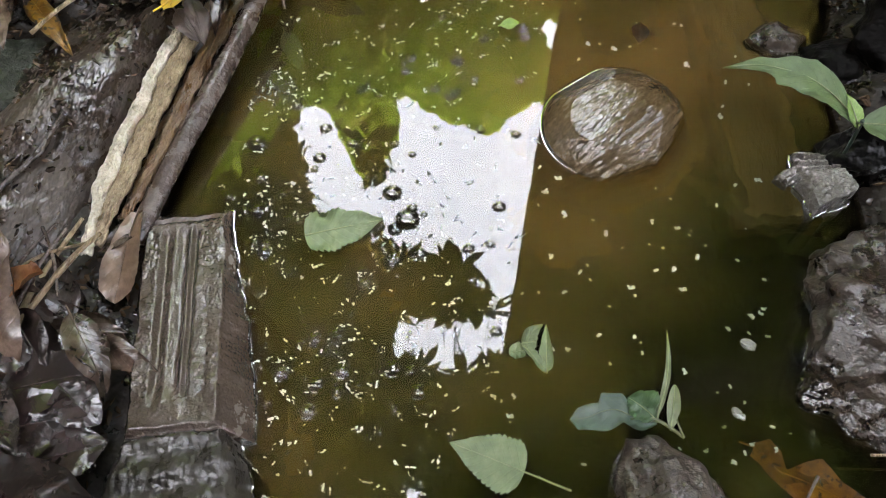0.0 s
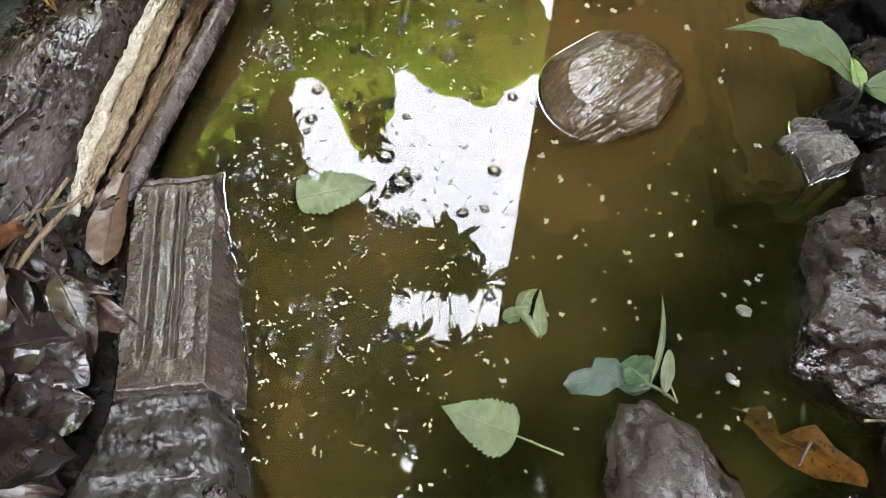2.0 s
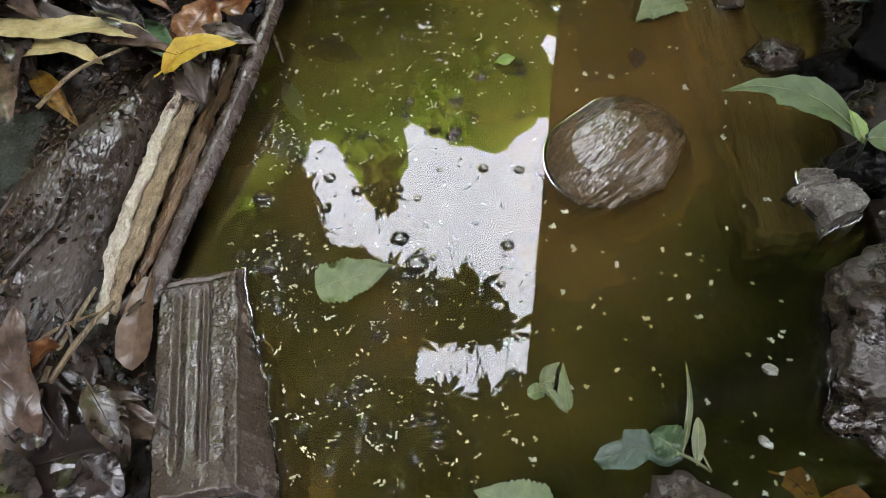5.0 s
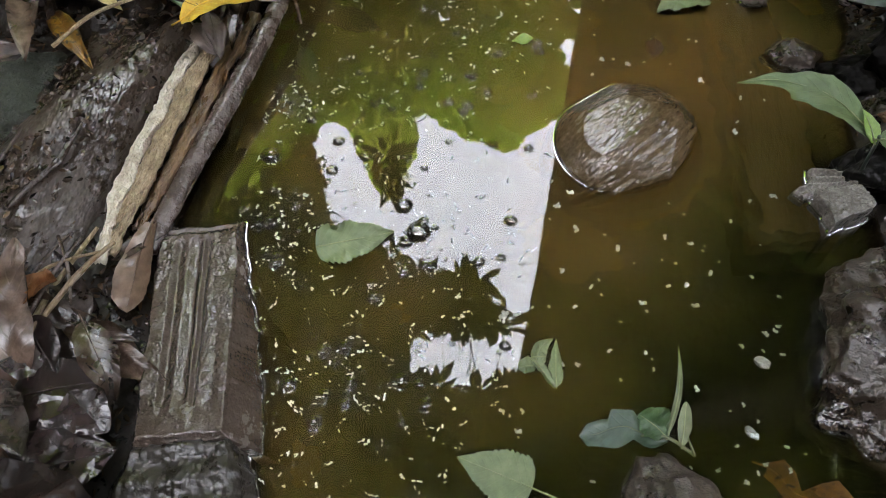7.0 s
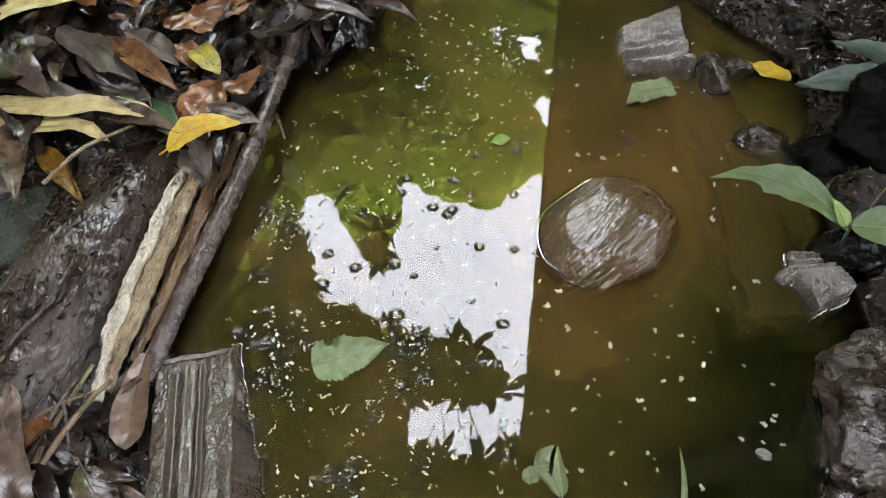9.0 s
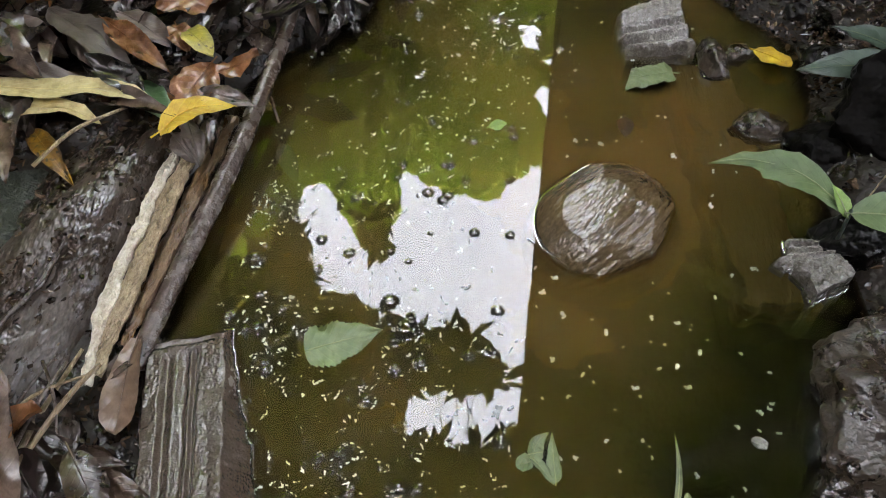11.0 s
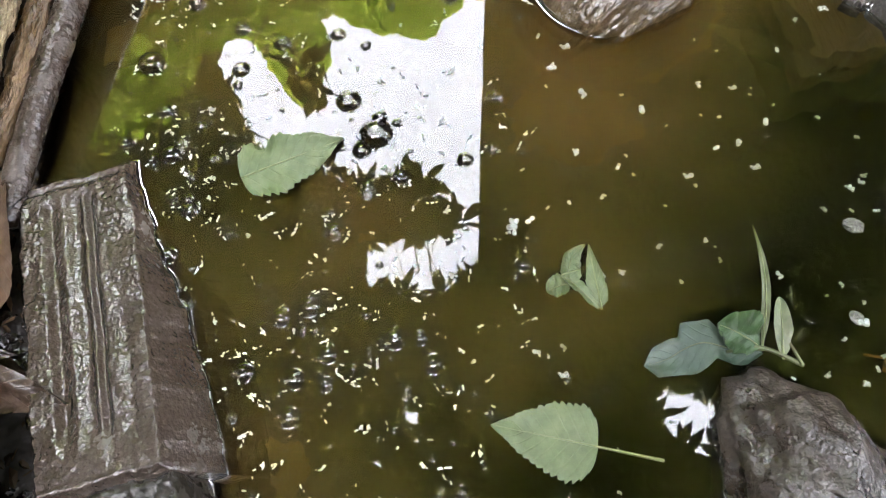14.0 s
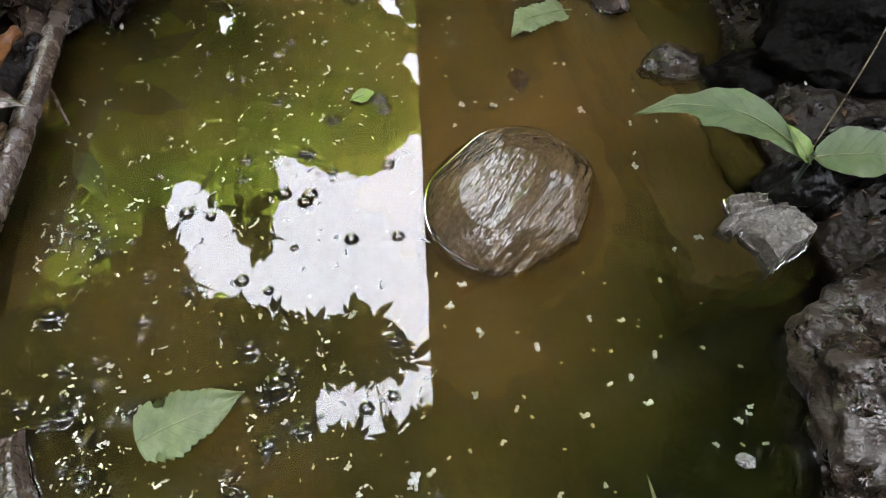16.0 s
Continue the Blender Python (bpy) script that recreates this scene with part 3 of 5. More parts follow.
thing("sunken_plank", mesh_of("sunken_plank", block("s", [(0.435, 1.10, -0.012), (0.535, 1.10, -0.011), (0.570, 0.68, -0.007), (0.482, 0.665, -0.011)], fluted(2, 0.001), 40, 16, -0.09, 0.006, rag=0.01, seed=12.0), SUNKEN),
      "brown sunken plank just under the water", "plank")


# ---- coconut ----
def coconut_bm():
    """A husk whose long axis is y, with flattened faces, ridges between them and fibres along it."""
    bm = bmesh.new()
    bmesh.ops.create_icosphere(bm, subdivisions=7, radius=1.0)
    faces = [(Vector((math.sin(radians(a)), tilt, math.cos(radians(a)))).normalized(), d) for a, tilt, d in ((-6, -0.145, 0.90), (26, -0.05, 0.93), (48, 0.3, 0.93), (40, -0.4, 0.94), (-48, 0.1, 0.92))]
    for v in bm.verts:
        p = v.co.copy()
        for nrm, d in faces:
            k = p.dot(nrm) - d
            if k > 0:
                p -= nrm * k * 0.85
        turn = math.atan2(p.x, p.z)
        rough = smooth_step(-0.06, 0.16, turn)
        fibre = 0.030 * abs(fbm(turn * 5, p.y * 1.1, 1.0, 3)) + 0.010 * fbm(turn * 12, p.y * 2.6, 4.0, 3) + 0.003 * fbm(turn * 34, p.y * 9, 8.0, 2)
        p *= 1 + fibre * (0.12 + 0.88 * rough) + 0.0016 * fbm(turn * 30, p.y * 30, 2.0, 2)
        v.co = Vector((p.x * 0.097, p.y * 0.112, p.z * 0.085))
    return bm


husk = thing("coconut", mesh_of("coconut", coconut_bm(), HUSK), "brown wet coconut husk floating half sunk in the pond", "coconut", m=pose(0.331, 0.792, -0.047, 0, 5, -42))


# ---- log, bark strip, stick ----
def tube(points, radii, sides=14, wobble=0.12, seed=0.0, freq=30.0):
    """A bent, tapered, knobbly round bar through the points, with closed ends."""
    pts = [Vector(p) for p in points]
    dense, rad = [], []
    n = len(pts)
    for i in range(n - 1):
        p0, p1, p2, p3 = pts[max(0, i - 1)], pts[i], pts[i + 1], pts[min(n - 1, i + 2)]
        steps = max(3, int((p2 - p1).length / max(0.004, 0.5 * max(radii[i], radii[i + 1]))))
        steps = min(steps, 40)
        for k in range(steps):
            t = k / steps
            dense.append(0.5 * ((2 * p1) + (p2 - p0) * t + (2 * p0 - 5 * p1 + 4 * p2 - p3) * t * t + (3 * p1 - p0 - 3 * p2 + p3) * t ** 3))
            rad.append(radii[i] + (radii[i + 1] - radii[i]) * t)
    dense.append(pts[-1])
    rad.append(radii[-1])
    bm = bmesh.new()
    rings, side = [], Vector((0.3, 0.2, 1)).normalized()
    for i, (p, r) in enumerate(zip(dense, rad)):
        d = (dense[min(i + 1, len(dense) - 1)] - dense[max(i - 1, 0)]).normalized()
        a = d.cross(side).normalized()
        b = d.cross(a)
        ring = []
        for j in range(sides):
            w = 2 * math.pi * j / sides
            q = a * math.cos(w) + b * math.sin(w)
            k = 1 + wobble * fbm(*(p * freq + q * 1.5 + Vector((seed, 0, 0))))
            ring.append(bm.verts.new(p + q * r * k))
        rings.append(ring)
    for r0, r1 in zip(rings, rings[1:]):
        for j in range(sides):
            bm.faces.new((r0[j], r0[(j + 1) % sides], r1[(j + 1) % sides], r1[j]))
    bm.faces.new(rings[0][::-1])
    bm.faces.new(rings[-1])
    bmesh.ops.recalc_face_normals(bm, faces=bm.faces)
    return bm


log = thing("log", mesh_of("log", tube([(-0.27, 0.93, -0.02), (-0.325, 0.78, -0.015), (-0.36, 0.60, -0.01), (-0.39, 0.42, -0.02), (-0.40, 0.28, -0.03)], [0.075, 0.095, 0.10, 0.10, 0.09], 40, 0.16, 3.0, 9.0), ROTTEN),
            "grey-brown rotting log with peeled bark on the bank", "log")


def strip(points, widths, lift, thick=0.004, nv=12, seed=0.0, rag=0.006, lump=0.002):
    """A ragged strip of bark along the points, arched across by lift."""
    pts = [Vector(p) for p in points]
    bm = bmesh.new()
    rows, n = [], 110
    for i in range(n + 1):
        s = i / n * (len(pts) - 1)
        k = min(int(s), len(pts) - 2)
        f = s - k
        p = pts[k].lerp(pts[k + 1], f)
        w = widths[k] + (widths[k + 1] - widths[k]) * f
        d = (pts[k + 1] - pts[k]).normalized()
        a = Vector((d.y, -d.x, 0)).normalized()
        row = []
        for j in range(nv + 1):
            v = j / nv * 2 - 1
            e = rag * fbm(i * 0.07, seed, 3.0 if v > 0 else 9.0, 5)
            q = p + a * v * (w + e) + Vector((0, 0, lift * (1 - v * v) + lump * (fbm(p.x * 40 + v * 3, p.y * 40, seed) + 0.4 * fbm(v * 9, p.y * 150, seed + 5))))
            row.append(q)
        rows.append(row)
    top = [[bm.verts.new(q) for q in row] for row in rows]
    bot = [[bm.verts.new(q - Vector((0, 0, thick))) for q in row] for row in rows]
    for i in range(n):
        for j in range(nv):
            bm.faces.new((top[i][j], top[i + 1][j], top[i + 1][j + 1], top[i][j + 1]))
            bm.faces.new((bot[i][j], bot[i][j + 1], bot[i + 1][j + 1], bot[i + 1][j]))
        bm.faces.new((top[i][0], bot[i][0], bot[i + 1][0], top[i + 1][0]))
        bm.faces.new((top[i][nv], top[i + 1][nv], bot[i + 1][nv], bot[i][nv]))
    for j in range(nv):
        bm.faces.new((top[0][j], top[0][j + 1], bot[0][j + 1], bot[0][j]))
        bm.faces.new((top[n][j], bot[n][j], bot[n][j + 1], top[n][j + 1]))
    bmesh.ops.recalc_face_normals(bm, faces=bm.faces)
    return bm


part("bark_strip", strip([(-0.222, 0.88, 0.054), (-0.232, 0.80, 0.060), (-0.237, 0.70, 0.061), (-0.243, 0.60, 0.057), (-0.238, 0.522, 0.045)], [0.004, 0.007, 0.008, 0.0085, 0.005], 0.004, seed=1.0, rag=0.004, lump=0.005), WHITE_BARK, log, "white crumbling inner bark")
part("bark_strip", strip([(-0.202, 0.90, 0.050), (-0.214, 0.80, 0.055), (-0.220, 0.70, 0.055), (-0.228, 0.60, 0.051), (-0.234, 0.535, 0.040)], [0.009, 0.011, 0.012, 0.011, 0.006], 0.005, seed=2.0, rag=0.004, lump=0.006), CREAM, log, "tan fibrous inner bark")
part("bark_strip", strip([(-0.180, 0.93, 0.036), (-0.195, 0.80, 0.038), (-0.207, 0.68, 0.036), (-0.220, 0.575, 0.032)], [0.011, 0.012, 0.011, 0.006], 0.004, seed=5.0, lump=0.005), AMBER, log, "amber brown wood under the bark")
fibres = random.Random(12)
for k in range(9):
    y0 = fibres.uniform(0.34, 0.80)
    a = radians(fibres.uniform(-75, 70))
    pts = []
    for i in range(4):
        y = y0 + i * fibres.uniform(0.025, 0.05)
        cx, r = table([(0.28, -0.40), (0.42, -0.39), (0.6, -0.36), (0.78, -0.325), (0.93, -0.27)], y), table([(0.28, 0.09), (0.6, 0.10), (0.78, 0.095), (0.93, 0.075)], y)
        b = a + radians(fibres.uniform(-5, 5))
        pts.append((cx + math.sin(b) * r * 1.02, y, -0.014 + math.cos(b) * r * 1.02))
    part("bark_fibre", tube(pts, [0.002, 0.0035, 0.003, 0.0015], 7, 0.3, k), ROTTEN, log)

stick = thing("branch", mesh_of("branch", tube([(-0.128, 1.160, 0.050), (-0.138, 1.0, 0.048), (-0.152, 0.87, 0.042), (-0.172, 0.754, 0.034), (-0.190, 0.654, 0.028), (-0.206, 0.555, 0.018)], [0.0100, 0.0118, 0.0126, 0.0128, 0.0122, 0.011], 24, 0.06, 1.0, 40.0), TWIG),
              "dark brown bare branch lying along the water's edge", "branch")
part("side_twig", tube([(-0.152, 1.0, 0.03), (-0.135, 0.975, 0.028), (-0.122, 0.945, 0.01)], [0.004, 0.003, 0.0018], 8), TWIG, stick)


# ---- leaves ----
def leaf_bm(length, width, fold=0.25, curl=0.15, wave=0.1, teeth=0, seed=0, nu=30, nv=5, blunt=0.0, sway=0.0, ovate=0.0, edges=None):
    """A leaf blade from its base at the origin along +x, folded along the midrib and curled along its length.
    edges: two outlines ((along, across), ...) in leaf lengths, for blades that are lobed, bent or torn."""
    nu = max(nu, teeth * 6, 60 if edges else 0)
    bm = bmesh.new()
    uv = bm.loops.layers.uv.new("uv")
    grid, where = [], {}
    for i in range(nu + 1):
        s = i / nu
        env = math.sin(math.pi * min(1.0, s ** (0.75 + 0.3 * blunt - 0.25 * ovate))) ** (0.8 - 0.3 * blunt)
        env = max(env, 0.015) * (1.0 - 0.25 * s * (1 - blunt))
        tooth = 1 + (0.13 * ((s * teeth) % 1.0) if teeth else 0)
        ang = curl * (s - 0.4) * 2
        x = length * s if abs(curl) < 1e-3 else length * s * (1 - 0.15 * curl * curl * s)
        z0 = -length * curl * (s - 0.4) ** 2
        y0 = sway * length * math.sin(math.pi * s)
        row = []
        for j in range(-nv, nv + 1):
            v = j / nv
            half = 0.5 * width * env * (1 + (tooth - 1) * abs(v) ** 3) * (1 + 0.13 * fbm(s * 5, seed, 1 if v > 0 else 4))
            z = z0 + abs(v) * half * fold + wave * width * 0.5 * fbm(s * 3.0, v * 1.2, seed * 1.3) * (0.3 + abs(v))
            if edges:
                hi, lo = table(edges[0], s), table(edges[1], s)
                y0, half = 0.5 * length * (hi + lo), 0.5 * length * (hi - lo) * (1 + (tooth - 1) * abs(v) ** 3) + 0.012 * length * fbm(s * 9, seed, 1 if v > 0 else 4) * smooth_step(0, 0.1, s) * smooth_step(1.0, 0.95, s)
                z = z0 + abs(v) * half * fold + wave * width * 0.5 * fbm(s * 3.0, v * 1.2, seed * 1.3) * (0.3 + abs(v))
            vert = bm.verts.new((x, y0 + v * half, z))
            where[vert] = (s, v)
            row.append(vert)
        grid.append(row)
    for i in range(nu):
        for j in range(2 * nv):
            f = bm.faces.new((grid[i][j], grid[i][j + 1], grid[i + 1][j + 1], grid[i + 1][j]))
            for lp in f.loops:
                lp[uv].uv = where[lp.vert]
    ret = bmesh.ops.duplicate(bm, geom=bm.verts[:] + bm.edges[:] + bm.faces[:])
    low = [g for g in ret["geom"] if isinstance(g, bmesh.types.BMVert)]
    bmesh.ops.translate(bm, vec=(0, 0, -0.0006), verts=low)
    bmesh.ops.reverse_faces(bm, faces=[g for g in ret["geom"] if isinstance(g, bmesh.types.BMFace)])
    return bm


def midrib_bm(length, thick, curl, stalk=0.15, sway=0.0, edges=None):
    pts = []
    for i in range(7):
        s = -stalk + (0.95 + stalk) * i / 6
        z0 = -length * curl * (s - 0.4) ** 2
        y = sway * length * math.sin(math.pi * max(0, s))
        if edges:
            y = 0.5 * length * (table(edges[0], max(0, s)) + table(edges[1], max(0, s)))
        pts.append((length * s * (1 - 0.15 * curl * curl * max(s, 0)), y, z0 + thick * 0.4))
    return tube(pts, [thick * (1 - 0.13 * i) for i in range(7)], 6, 0.05)


def along(base, tip, roll=0.0):
    """The pose that lays the x axis from base towards tip, rolled about it."""
    b, t = Vector(base), Vector(tip)
    x = (t - b).normalized()
    y = Vector((0, 0, 1)).cross(x).normalized()
    z = x.cross(y)
    m = Matrix((x, y, z)).transposed().to_4x4()
    return Matrix.Translation(b) @ m @ Matrix.Rotation(radians(roll), 4, "X")


def leaf(name, base, tip, width, material, label, roll=0.0, group="", rib=None, thick=0.0012, stalk=0.12, **shape):
    length = (Vector(tip) - Vector(base)).length
    ob = thing(name, mesh_of(name, leaf_bm(length, width, **shape), material), label, "leaf", group, m=along(base, tip, roll))
    part("midrib", midrib_bm(length, thick, shape.get("curl", 0.15), stalk, shape.get("sway", 0.0), shape.get("edges")), rib or material, ob)
    return ob


# floating and fallen green leaves
leaf("floating_leaf", (-0.022, 0.590, 0.003), (0.064, 0.620, 0.003), 0.060, LEAF_GREEN, "pale green serrated leaf floating on the pond", fold=0.06, curl=0.03, wave=0.24, teeth=14, seed=2, ovate=0.8, stalk=0.0, group="floating leaves", rib=STALK)
leaf("floating_leaf", (0.448, 1.052, 0.004), (0.375, 1.023, 0.003), 0.05, LEAF_GREEN, "green torn leaf floating by the broken concrete", fold=0.08, curl=0.04, wave=0.25, teeth=14, seed=5, group="floating leaves",
     edges=(((0, 0.1), (0.07, 0.14), (0.4, 0.11), (0.6, 0.09), (1, 0)), ((0, -0.1), (0.05, -0.3), (0.3, -0.4), (0.63, -0.44), (0.75, -0.3), (1, 0))))
leaf("floating_leaf", (0.240, 0.353, 0.003), (0.166, 0.374, 0.003), 0.056, LEAF_GREEN, "green serrated leaf floating on the pond", stalk=0.6, fold=0.05, curl=0.03, wave=0.12, teeth=15, seed=8, ovate=0.8, group="floating leaves", rib=STALK)
leaf("floating_leaf", (0.18, 0.945, 0.003), (0.205, 0.955, 0.003), 0.02, LEAF_LIME, "tiny light green leaf floating on the pond", fold=0.1, curl=0.05, wave=0.2, seed=12, blunt=0.6, group="floating leaves")
leaf("sunken_leaf", (-0.125, 0.93, -0.018), (-0.085, 0.86, -0.024), 0.03, LEAF_DEEP, "dull green leaf just under the water", fold=0.1, curl=0.1, wave=0.2, seed=13)


leaf("sunken_leaf", (0.372, 0.971, -0.003), (0.370, 0.935, -0.004), 0.026, LEAF_TAN, "small brown scrap of leaf just under the water", fold=0.1, curl=0.1, wave=0.2, seed=14, blunt=0.2)


# broad-leaved plant on the right bank
plant = new("broad_leaved_plant")
plant.location = (0.615, 0.70, 0.03)
tagged(plant, "small plant with broad green leaves among the rocks", "plant")


def plant_leaf(parent, base, tip, width, material, roll=0.0, label="", **shape):
    length = (Vector(tip) - Vector(base)).length
    ob = part("leaf", leaf_bm(length, width, **shape), material, parent, label)
    ob.matrix_basis = Matrix.Translation(-parent.location) @ along(base, tip, roll)
    rib = part("midrib", midrib_bm(length, 0.0009, shape.get("curl", 0.15), 0.05, shape.get("sway", 0.0), shape.get("edges")), STALK if material != LEAF_DEEP else LEAF_OLIVE, ob)
    return ob


plant_leaf(plant, (0.559, 0.716, 0.118), (0.430, 0.793, 0.116), 0.052, LEAF_PLANT, -12, "long pale green leaf with a nibbled edge", fold=0.15, curl=0.30, wave=0.15, seed=3,
           edges=(((0, 0.03), (0.14, 0.03), (0.3, 0.005), (0.5, 0.007), (0.6, 0.015), (0.63, -0.03), (0.77, -0.036), (0.9, -0.02), (1, 0)), ((0, -0.04), (0.1, -0.12), (0.22, -0.2), (0.45, -0.28), (0.61, -0.24), (0.81, -0.15), (0.93, -0.06), (1, 0))))
plant_leaf(plant, (0.561, 0.714, 0.118), (0.66, 0.70, 0.12), 0.05, LEAF_PLANT, 10, fold=0.2, curl=0.3, wave=0.15, seed=4)
plant_leaf(plant, (0.560, 0.712, 0.110), (0.548, 0.745, 0.125), 0.018, LEAF_LIME, 0, "young bright green leaf", fold=0.3, curl=0.2, seed=6)
part("stem", tube([(-0.02, 0.045, -0.03), (-0.042, 0.026, 0.05), (-0.054, 0.015, 0.087)], [0.0024, 0.002, 0.002], 8), LEAF_DEEP, plant)

crumpled = new("floating_leaf")
crumpled.location = (0.2376, 0.4755, 0.004)
tagged(crumpled, "crumpled small green leaf floating on the pond", "leaf", "floating leaves")
plant_leaf(crumpled, (0.2361, 0.4747, 0.006), (0.2515, 0.5048, 0.008), 0.020, LEAF_LIGHT, 24, fold=0.35, curl=0.12, wave=0.4, teeth=7, seed=81, ovate=0.6, sway=0.16)
plant_leaf(crumpled, (0.2580, 0.4549, 0.003), (0.2545, 0.5048, 0.009), 0.0155, LEAF_LIGHT, -20, fold=0.35, curl=0.12, wave=0.3, teeth=9, seed=82, ovate=0.8)
plant_leaf(crumpled, (0.2361, 0.4747, 0.006), (0.2181, 0.4703, 0.004), 0.018, LEAF_GREEN, 5, fold=0.3, curl=0.2, wave=0.4, teeth=5, seed=83, blunt=0.8)
plant_leaf(crumpled, (0.2324, 0.4806, 0.007), (0.2571, 0.4539, 0.004), 0.013, LEAF_GREEN, -24, fold=0.3, curl=0.15, wave=0.4, teeth=7, seed=84, blunt=0.3)
part("stem", tube([(0.0, 0.0, 0.004), (-0.008, 0.004, 0.006), (0.008, 0.008, 0.006)], [0.0009, 0.0009, 0.0007], 6), STALK, crumpled)

plant2 = new("broad_leaved_plant")
plant2.location = (0.72, 0.97, 0.05)
tagged(plant2, "dark glossy-leaved plant on the shaded bank", "plant")
plant_leaf(plant2, (0.72, 0.985, 0.075), (0.585, 0.99, 0.075), 0.05, LEAF_DEEP, -10, fold=0.2, curl=0.2, wave=0.2, seed=15)
plant_leaf(plant2, (0.73, 1.0, 0.08), (0.64, 1.06, 0.09), 0.045, LEAF_DEEP, 0, fold=0.2, curl=0.25, wave=0.2, seed=16)
part("stem", tube([(0.0, 0.0, -0.03), (0.0, 0.015, 0.03)], [0.003, 0.002], 8), LEAF_DEEP, plant2)

# plant dropped on the fluted lump
sprig = new("green_sprig")
sprig.location = (0.365, 0.400, 0.02)
tagged(sprig, "torn green sprig lying at the water's edge", "plant")
plant_leaf(sprig, (0.362, 0.410, 0.020), (0.281, 0.407, 0.006), 0.045, LEAF_DEEP, 0, "blue-green lobed leaf", fold=0.08, curl=0.1, wave=0.16, seed=21,
           edges=(((0, 0.05), (0.15, 0.12), (0.27, 0.12), (0.38, 0.03), (0.45, 0.08), (0.57, 0.14), (0.9, 0.125), (1, 0)), ((0, -0.03), (0.1, -0.1), (0.3, -0.22), (0.36, -0.33), (0.5, -0.32), (0.62, -0.33), (0.66, -0.2), (0.75, -0.2), (0.9, -0.14), (1, 0))))
plant_leaf(sprig, (0.361, 0.411, 0.022), (0.335, 0.431, 0.024), 0.032, LEAF_MID, 0, "small curled bright green leaf", fold=0.5, curl=0.5, wave=0.6, teeth=4, seed=22, blunt=0.8)
plant_leaf(sprig, (0.374, 0.402, 0.024), (0.378, 0.443, 0.034), 0.013, LEAF_OLIVE, 0, "narrow pod-like leaf", fold=0.4, curl=0.15, seed=23, blunt=0.8)
plant_leaf(sprig, (0.362, 0.412, 0.024), (0.374, 0.501, 0.034), 0.007, LEAF_OLIVE, 0, "narrow olive leaf", fold=0.3, curl=0.15, seed=24, sway=-0.05)
part("stem", tube([(0.021, -0.005, 0.004), (-0.004, 0.010, 0.002), (-0.027, 0.010, -0.003)], [0.0016, 0.0016, 0.0012], 8), LEAF_OLIVE, sprig, "thin green stalk")
part("stem", tube([(0.019, -0.004, 0.006), (0.013, 0.010, 0.010)], [0.0012, 0.0008], 8), LEAF_OLIVE, sprig)

# yellow, pale and orange leaves
leaf("fallen_leaf", (-0.231, 0.838, 0.100), (-0.143, 0.888, 0.102), 0.042, LEAF_YELLOW, "bright yellow curved leaf lying on dead leaves", fold=0.15, curl=0.15, wave=0.2, seed=31, group="fallen leaves", roll=6,
     edges=(((0, 0.04), (0.1, 0.22), (0.3, 0.36), (0.55, 0.36), (0.8, 0.24), (1, 0)), ((0, -0.04), (0.12, -0.08), (0.25, -0.03), (0.5, 0.0), (0.8, -0.04), (1, 0))))
leaf("fallen_leaf", (-0.248, 1.030, 0.112), (-0.195, 0.978, 0.112), 0.038, LEAF_GOLD, "small yellow-green spotted leaf on the litter", fold=0.2, curl=0.3, wave=0.2, seed=32, blunt=0.5, group="fallen leaves")
leaf("fallen_leaf", (-0.53, 0.905, 0.118), (-0.258, 0.897, 0.112), 0.03, LEAF_PALE, "long pale yellow dry leaf on the litter", fold=0.2, curl=0.10, wave=0.3, seed=33, group="fallen leaves",
     edges=(((0, 0.03), (0.2, 0.07), (0.4, 0.055), (0.55, 0.06), (0.72, 0.09), (0.9, 0.065), (0.97, 0.03), (1, 0)), ((0, -0.03), (0.3, -0.07), (0.5, -0.075), (0.7, -0.02), (0.9, -0.025), (0.97, -0.02), (1, 0))))
leaf("fallen_leaf", (-0.53, 0.905, 0.106), (-0.318, 0.860, 0.102), 0.03, LEAF_PALE, "pale dry leaf with brown edge on the litter", fold=0.2, curl=0.10, wave=0.3, seed=34, group="fallen leaves",
     edges=(((0, 0.03), (0.4, 0.06), (0.65, 0.10), (0.85, 0.09), (0.95, 0.03), (1, 0)), ((0, -0.03), (0.4, -0.11), (0.55, -0.10), (0.75, -0.01), (0.9, -0.02), (1, 0))))
leaf("fallen_leaf", (-0.62, 1.20, 0.11), (-0.42, 1.25, 0.11), 0.05, LEAF_PALE, "pale yellow dry leaf high on the bank", fold=0.2, curl=0.15, wave=0.3, seed=35, group="fallen leaves")
leaf("fallen_leaf", (-0.42, 0.86, 0.088), (-0.325, 0.765, 0.095), 0.034, LEAF_ORANGE, "orange-brown rotting leaf on the bank", fold=0.3, curl=0.3, wave=0.4, seed=36, group="fallen leaves")
leaf("fallen_leaf", (0.461, 0.399, -0.007), (0.565, 0.347, -0.001), 0.03, LEAF_AMBER, "orange and yellow leaf half sunk beside a rock", fold=0.06, curl=0.05, wave=0.12, seed=37, roll=-2, group="fallen leaves",
     edges=(((0, 0.064), (0.09, 0.154), (0.2, 0.096), (0.29, -0.032), (0.33, 0.032), (0.39, 0.118), (0.5, 0.206), (0.7, 0.112), (0.94, 0.080), (1, 0.000)), ((0, -0.064), (0.1, -0.096), (0.22, -0.155), (0.43, -0.222), (0.66, -0.197), (0.85, -0.112), (1, -0.048))))
thing("twig", mesh_of("twig", tube([(0.513, 0.376, 0.006), (0.499, 0.353, 0.006)], [0.0016, 0.0012], 6), TWIG), "short dark stick lying across the orange leaf", "twig", "twigs")
